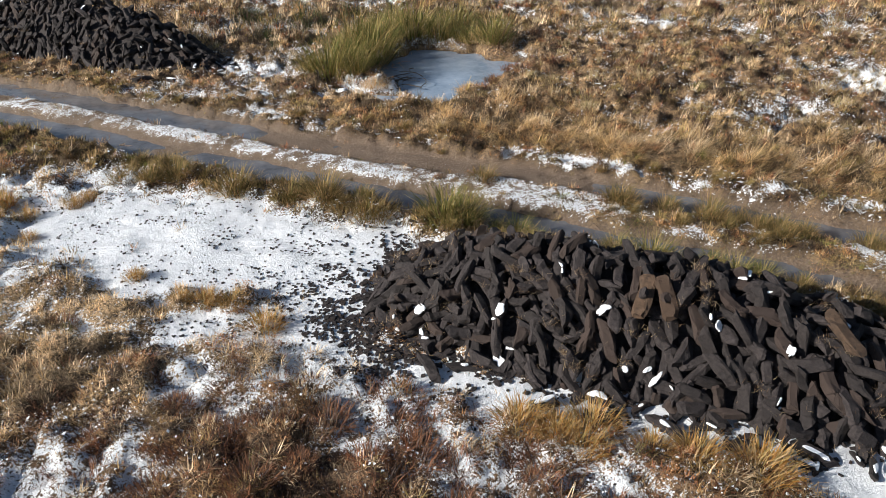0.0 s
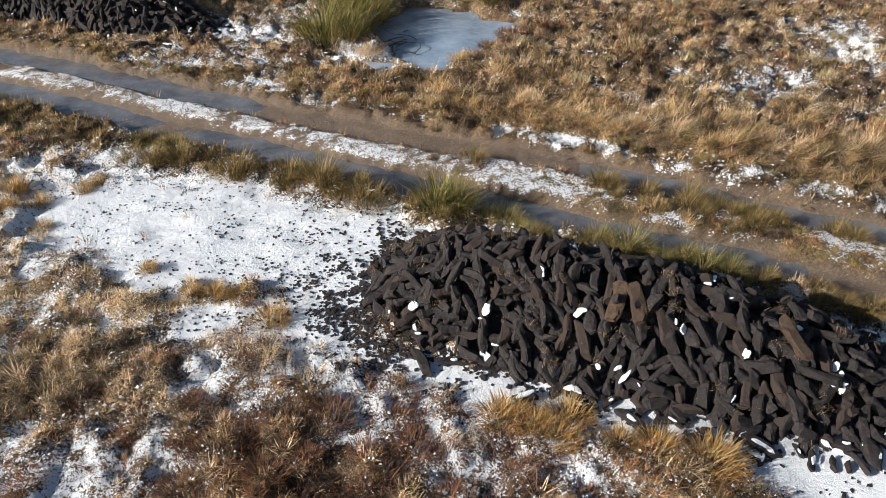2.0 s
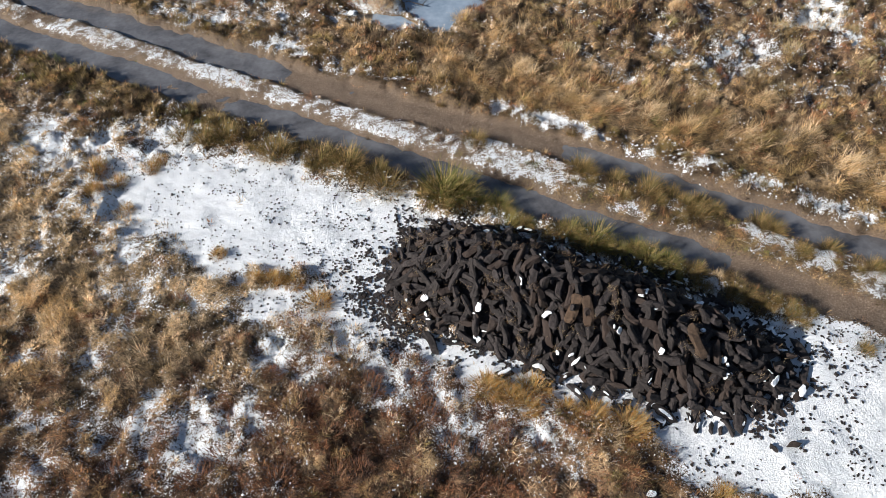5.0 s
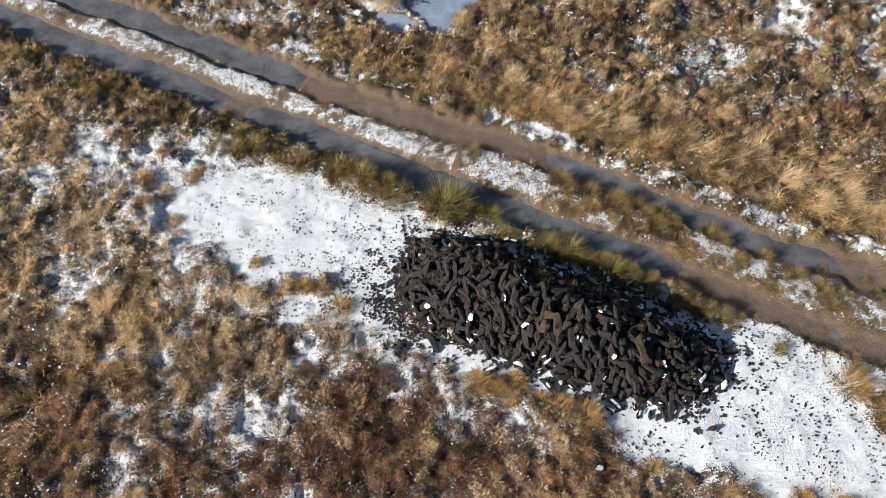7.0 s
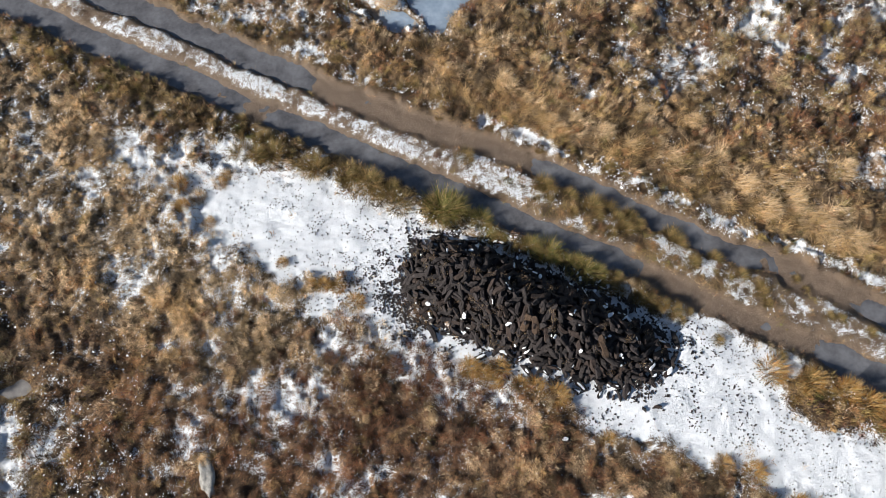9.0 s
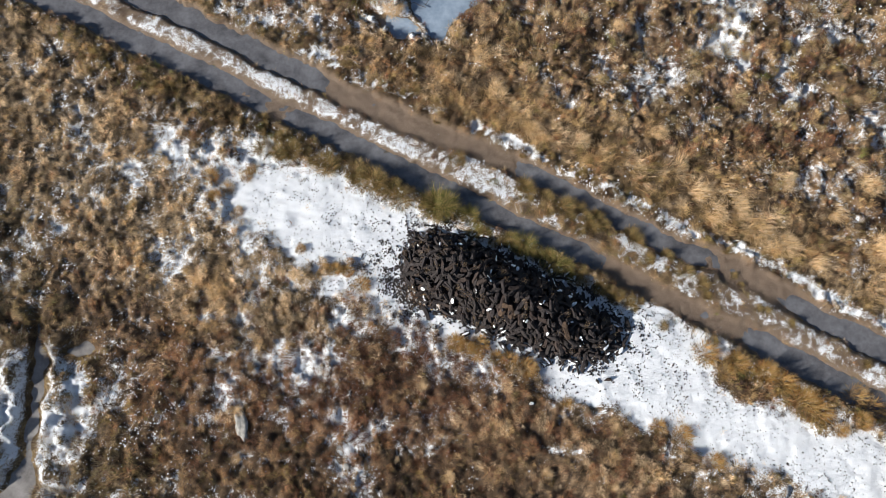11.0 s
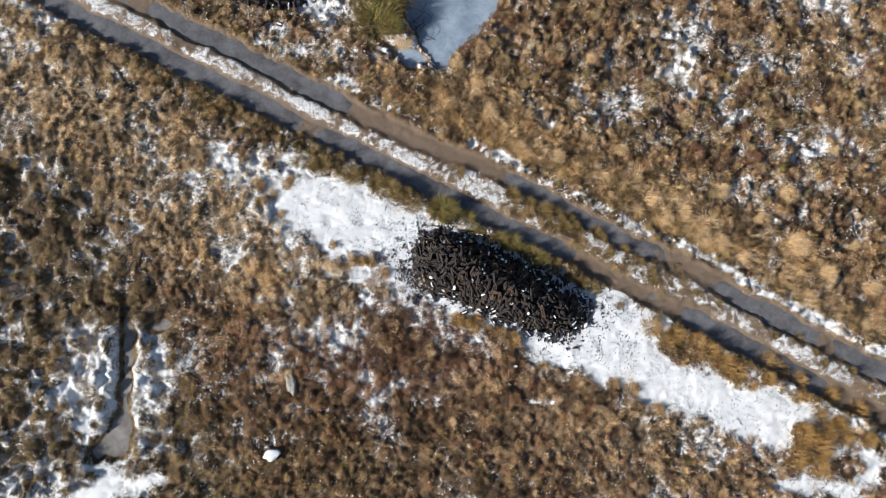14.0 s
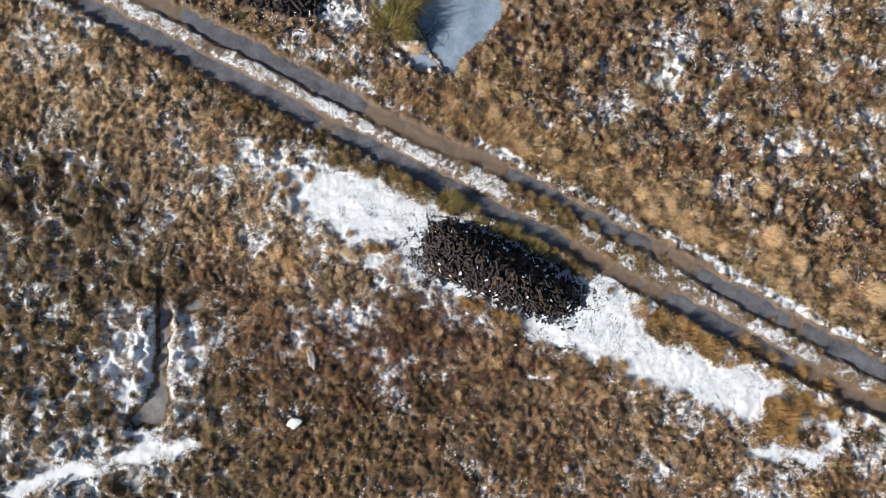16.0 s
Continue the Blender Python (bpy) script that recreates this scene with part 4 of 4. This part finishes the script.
def stack_frames(s, gap, seed, jumble):
    """Poses for sods all over a stack, in its own axes: heads up the slope, more askew where it is jumbled."""
    r = random.Random(seed)
    out, grid = [], {}
    for _ in range(26000):
        u, v = r.uniform(-s["a"], s["a"]) * 1.03, r.uniform(-1, 1) * 1.15 * s["south"]
        if float(stack_r(u, v, s)) > 1.02:
            continue
        z = float(stack_height(u, v, s))
        key = (int(u // gap), int(v // gap), int(z // gap))
        if any((u - a) ** 2 + (v - b) ** 2 + (z - c) ** 2 < gap * gap for i in (-1, 0, 1) for j in (-1, 0, 1) for k in (-1, 0, 1)
               for a, b, c in grid.get((key[0] + i, key[1] + j, key[2] + k), ())):
            continue
        grid.setdefault(key, []).append((u, v, z))
        n, down = slope(u, v, s)
        wild = jumble(u / s["a"])
        turn = r.gauss(0.30, 0.45) if r.random() > wild else r.uniform(-1.6, 1.6)
        x = Matrix.Rotation(turn, 3, n) @ down
        y = n.cross(x)
        rot = Matrix((x, y, n)).transposed().to_4x4() @ Matrix.Rotation(r.gauss(0, 0.36), 4, "Y") @ Matrix.Rotation(r.uniform(-0.9, 0.9), 4, "X")
        out.append((u, v, z, n, Matrix.Translation(Vector((u, v, z)) + n * r.uniform(-0.06, 0.06)) @ rot))
    return out


def join_meshes(name, pieces, material):
    """Many posed meshes as one."""
    vs, ls, ss, k, c = [], [], [], 0, 0
    cache = {}
    for me, m in pieces:
        if me not in cache:
            co = np.empty(len(me.vertices) * 3)
            me.vertices.foreach_get("co", co)
            lo = np.empty(len(me.loops), np.int32)
            me.loops.foreach_get("vertex_index", lo)
            st = np.empty(len(me.polygons), np.int32)
            me.polygons.foreach_get("loop_start", st)
            cache[me] = co.reshape(-1, 3), lo, st
        co, lo, st = cache[me]
        a = np.array(m)
        vs.append(co @ a[:3, :3].T + a[:3, 3])
        ls.append(lo + k)
        ss.append(st + c)
        k, c = k + len(co), c + len(lo)
    return array_mesh(name, np.concatenate(vs), np.concatenate(ls), np.concatenate(ss), material, material is M_SNOW)


def core_mesh(name, s, sink):
    """The dark inside of a stack, seen between its sods."""
    n, k = 40, 14
    verts, faces = [(0, s["crest"], s["h"] - sink)], []
    for i in range(1, k + 1):
        for j in range(n):
            t = 2 * math.pi * j / n
            cu, cv = s["a"] * math.copysign(abs(math.cos(t)) ** 0.8, math.cos(t)), s["north" if t < math.pi else "south"] * math.copysign(abs(math.sin(t)) ** 0.8, math.sin(t))
            q = 0.98 * i / k
            z = float(stack_height(cu * q, cv * q + s["crest"], s)) - sink
            verts.append((cu * q, cv * q + s["crest"], max(z, -0.1) + 0.05 * noise.noise(Vector((cu * q * 3, cv * q * 3, 0)))))
    for j in range(n):
        faces.append((0, 1 + j, 1 + (j + 1) % n))
        for i in range(k - 1):
            a, b = 1 + i * n + j, 1 + i * n + (j + 1) % n
            faces.append((a, a + n, b + n, b))
    me = bpy.data.meshes.new(name)
    me.from_pydata(verts, [], faces)
    me.materials.append(M_PEAT)
    return me


def build_stack(s, label, gap, seed, jumble, parts, snow_bits, brown):
    thing = new("peat_stack")
    thing.matrix_basis = pose(s["cx"], s["cy"], 0.0, 0, 0, math.degrees(s["ang"]))
    tagged(thing, label, "peat stack", "peat stacks")
    part("core", core_mesh("core", s, 0.15), thing)
    r = random.Random(seed + 1)
    every = stack_frames(s, gap, seed, jumble)
    every.sort(key=lambda e: e[1] - 0.4 * e[2])          # the side that faces south first
    for e in every[:parts]:
        me = r.choice(SODS)
        part("sod", me, thing, e[4])
    rest = [(r.choice(SODS), e[4]) for e in every[parts:]]
    rest += [(r.choice(SODS), Matrix.Translation(e[3] * -0.085) @ e[4] @ Matrix.Rotation(r.uniform(0.4, 1.4), 4, "Z")) for e in every[::2]]
    tagged(part("sod_filling", join_meshes("sod_filling", rest, M_PEAT), thing), kind="stuff")
    for u, v, turn in brown:
        z = float(stack_height(u, v, s))
        n, down = slope(u, v, s)
        x = Matrix.Rotation(radians(turn), 3, n) @ down
        m = Matrix.Translation(Vector((u, v, z)) + n * 0.13) @ Matrix((x, n.cross(x), n)).transposed().to_4x4()
        part("sod", SODS_BROWN[int(u * 7) % 3], thing, m, "pale brown fibrous sod")
    for e in every:
        rad = float(stack_r(e[0], e[1], s))
        odds = snow_bits * (1.0 + 3.0 * (e[0] > 0.62 * s["a"] and e[1] < 0.1) + 5.0 * (rad > 0.72 and e[1] > 0.3 and abs(e[0]) < 2.3))
        if e[3].z > 0.4 and r.random() < odds:
            for _ in range(r.choice((1, 1, 2, 3))):
                k = r.uniform(0.4, 1.5) if e[1] < 0.3 else r.uniform(0.9, 1.7)
                part("snow_cap", r.choice(CAPS), thing, e[4] @ Matrix.Translation((r.uniform(-0.13, 0.13), r.uniform(-0.02, 0.02), 0.052)) @ pose(0, 0, 0, 0, 0, r.uniform(-80, 80)) @ Matrix.Diagonal((k, k * r.uniform(0.8, 1.7), 1, 1)), "thin white snow")
    # root fibres on the sods
    pick = [(e, r.choice((4, 6, 30, 60))) for e in every if r.random() < 0.34]
    base = np.array([tuple(e[4].translation + e[3] * 0.045 + Vector((r.gauss(0, 0.045), r.gauss(0, 0.045), 0))) for e, k in pick for _ in range(k)])
    n = len(base)
    tint = np.array([(0.42, 0.32, 0.20), (0.22, 0.145, 0.09), (0.11, 0.07, 0.045)])[rng.integers(0, 3, n)]
    me = blade_mesh("root_mat", base, rng.uniform(-3.1, 3.1, n), rng.uniform(0.03, 0.10, n), rng.uniform(0.4, 1.6, n), rng.uniform(-0.8, 0.8, n), rng.uniform(0.002, 0.005, n), tint)
    tagged(part("root_mat", me, thing), "dry pale roots", kind="stuff")
    return thing


build_stack(STACK, "long heap of black dry peat sods flecked with snow", 0.134, 41, lambda q: 0.75 if q < -0.35 else 0.25, 300, 0.075,
            [(-0.10, -0.33, -4), (0.10, -0.31, 22), (1.62, -0.22, 8)])
build_stack(STACK_FAR, "large black peat stack standing beyond the track among grass", 0.20, 43, lambda q: 0.4, 280, 0.05, [])


def loose_sod(x, y, turn, capped=True, size=1.0, roll=0.0):
    thing = new("peat_sod", SODS[6 + int(abs(x * 13 + y * 7)) % 12])
    z = ground_z(x, y) + 0.035
    thing.matrix_basis = pose(x, y, z, roll, 0, turn) @ Matrix.Diagonal((size, size, size, 1))
    tagged(thing, "loose peat sod lying in the snow, capped white" if capped else "loose black peat sod lying on snow", "peat sod", "loose sods")
    if capped:
        part("snow_cap", CAPS[int(abs(x * 11)) % 8], thing, pose(0, 0, 0.05) @ Matrix.Diagonal((1.5, 1.5, 1.3, 1)), "white snow cap")


for x, y, t, c in ((0.0, 0.0, -8, True), (-0.36, 0.02, -70, False), (1.75, -0.95, -55, True), (5.06, -0.8, 60, False), (2.44, -2.44, 0, True), (4.55, -1.15, 30, True), (4.2, -1.25, 20, True),
                   (3.7, -1.35, -20, True), (2.9, -1.3, -50, True), (5.15, -0.35, 100, False), (4.9, -1.05, 45, True), (3.9, -1.45, 70, False),
                   (0.7, -0.55, 20, True), (1.2, -0.75, -30, False), (2.3, -1.2, -15, True)):
    loose_sod(x, y, t, c)
for x, y, t in ((-5.3, 10.35, 10), (-4.9, 10.75, 40), (-4.7, 11.2, 70), (-5.8, 10.0, -20), (-6.4, 10.0, 30), (-4.55, 10.9, 120)):
    loose_sod(x, y, t, True)
random.seed(29)
for k in range(40):
    u, v = random.uniform(-0.6, 3.3), -random.uniform(1.0, 1.45) * (1 - 0.25 * random.random())
    if float(stack_r(u, v, STACK)) > 0.97:
        c, n = math.cos(STACK["ang"]), math.sin(STACK["ang"])
        loose_sod(STACK["cx"] + u * c - v * n, STACK["cy"] + u * n + v * c, random.uniform(0, 180), random.random() < 0.5, random.uniform(0.35, 0.8), random.uniform(-25, 25))
random.seed(23)
for k in range(80):
    u = random.uniform(-2.2, 3.0)
    w = 0.12 + random.uniform(0.95, 1.3) * STACK["north"] * (1 - 0.12 * u / 3.3) * (1 - abs(u / 3.6) ** 4)
    c, n = math.cos(STACK["ang"]), math.sin(STACK["ang"])
    loose_sod(STACK["cx"] + u * c - w * n, STACK["cy"] + u * n + w * c, random.uniform(0, 180), random.random() < 0.75, random.uniform(0.45, 0.8), random.uniform(-20, 20))


# ---------------------------------------------------------------- peat crumbs on the snow
def build_crumbs():
    n = 340000
    x, y = rng.uniform(-7, 14, n), rng.uniform(-7, 5, n)
    f = Fields(x, y)
    u, v = stack_uv(x, y, STACK)
    west = np.exp(-np.clip(f.rs - 1.0, 0, None) * 3.6) * smooth(-0.9, -2.6, u)
    back = 0.35 * np.exp(-np.clip(f.rs - 1.0, 0, None) * 5.0)
    p = (f.rs > 0.96) * (2.0 * west * (1 - 0.8 * smooth(0.3, 0.9, v)) + 0.7 * back + 0.085 + 0.015 * (x > 3)) * smooth(-0.5, 0.0, f.core) * (0.12 + 1.1 * smooth(0.42, 0.66, fbm(x, y, 0.38, 3, 101)))
    ok = rng.random(n) < p * 0.9
    x, y = x[ok], y[ok]
    close = np.exp(-np.clip(f.rs[ok] - 1, 0, None) * 2.2)
    k = len(x)
    z = Fields(x, y).height()
    size = rng.uniform(0.006, 0.016, k) + 0.030 * close * rng.random(k) ** 2
    box = np.array([(i, j, h) for h in (-0.5, 0.6) for i, j in ((-1, -1), (1, -1), (1, 1), (-1, 1))], float)
    v = box[None] * size[:, None, None] * rng.uniform(0.45, 1.25, (k, 8, 3)) * np.stack([rng.uniform(0.7, 1.5, k), rng.uniform(0.5, 1.1, k), rng.uniform(0.6, 1.2, k)], 1)[:, None]
    ang = rng.uniform(0, 6.28, k)[:, None]
    v = np.stack([v[..., 0] * np.cos(ang) - v[..., 1] * np.sin(ang), v[..., 0] * np.sin(ang) + v[..., 1] * np.cos(ang), v[..., 2]], 2)
    v += np.stack([x, y, z + 0.004], 1)[:, None]
    quad = np.array([(4, 5, 6, 7), (0, 1, 5, 4), (1, 2, 6, 5), (2, 3, 7, 6), (3, 0, 4, 7)]).ravel()
    loops = (np.arange(k)[:, None] * 8 + quad).ravel()
    me = array_mesh("peat_crumbs", v.reshape(-1, 3), loops, np.arange(k * 5) * 4, M_PEAT)
    tagged(new("peat_crumbs", me), "black crumbs of peat strewn over snow", "peat crumbs", kind="stuff")


build_crumbs()


# ---------------------------------------------------------------- stones, boards, sticks
def stone(x, y, size, turn, label, material=M_STONE):
    ob = new("stone", lump_mesh("stone", material, size, x * 3 + y, 0.35, 3))
    ob.matrix_basis = pose(x, y, ground_z(x, y) + 0.02, 0, 0, turn)
    tagged(ob, label, "stone", "stones")
    return ob


stone(-5.35, -2.9, (0.16, 0.42, 0.10), 15, "long grey weathered stone lying in the grass")
st = stone(-6.0, -5.3, (0.27, 0.19, 0.12), 20, "flat stone under a cap of snow")
part("snow_cap", lump_mesh("snow_cap", M_SNOW, (0.27, 0.18, 0.05), 77, 0.4, 3), st, pose(0, 0, 0.09))
stone(4.3, -7.1, (0.16, 0.14, 0.10), 40, "small pale grey stone in the heather")
stone(1.45, -7.48, (0.13, 0.15, 0.12), 30, "small pale stone in the heather")
for x, y, sx, sy in ((-1.95, 8.95, 0.16, 0.12), (-1.55, 8.6, 0.2, 0.13), (-1.1, 8.5, 0.15, 0.12), (-0.7, 8.3, 0.2, 0.14), (-0.35, 8.35, 0.14, 0.10), (-1.2, 9.35, 0.15, 0.11)):
    st = stone(x, y, (sx * 0.8, sy * 0.8, 0.09), x * 90, "stone at the pool under a cap of snow")
    part("snow_cap", lump_mesh("snow_cap", M_SNOW, (sx * 0.6, sy * 0.6, 0.035), x * 5, 1.0, 2), st, pose(0, 0, 0.06))
stone(-2.5, -4.0, (0.10, 0.09, 0.06), 0, "small grey stone in the grass")


def box_bar(name, size, material):
    bm = bmesh.new()
    bmesh.ops.create_cube(bm, size=1.0)
    bmesh.ops.scale(bm, vec=size, verts=bm.verts)
    bmesh.ops.bevel(bm, geom=bm.edges[:], offset=min(size) * 0.15, segments=1, affect="EDGES")
    return bm_mesh(name, bm, material, False)


for x, y, t in ((-15.65, -7.75, 50), (-15.2, -7.6, 56)):
    ob = new("board", box_bar("board", (0.62, 0.11, 0.04), M_BOARD))
    ob.matrix_basis = pose(x, y, ground_z(x, y) + 0.06, 3, -4, t)
    tagged(ob, "weathered pale wooden board lying among tussocks", "board", "boards")

random.seed(31)
for k in range(16):
    x, y = -0.75 + random.gauss(0, 0.28), 9.75 + random.gauss(0, 0.35)
    cu = bpy.data.curves.new("stick", "CURVE")
    cu.dimensions, cu.bevel_depth, cu.bevel_resolution = "3D", random.uniform(0.008, 0.016), 1
    sp = cu.splines.new("POLY")
    sp.points.add(4)
    a, lg = random.uniform(0, 6.28), random.uniform(0.4, 0.9)
    for i, pt in enumerate(sp.points):
        q = i / 4 - 0.5
        pt.co = (lg * q, 0.07 * random.uniform(-1, 1), 0.06 * (1 - 4 * q * q) + random.uniform(-0.015, 0.015), 1)
        pt.radius = 1.1 - 0.8 * i / 4
    cu.materials.append(M_TWIG)
    tmp = bpy.data.objects.new("stick", cu)
    me = bpy.data.meshes.new_from_object(tmp)
    bpy.data.objects.remove(tmp)
    ob = new("stick", me)
    ob.matrix_basis = pose(x, y, -0.03, 0, 0, math.degrees(a))
    tagged(ob, "dark dead branch frozen into the pool's edge", "stick", "dead branches")
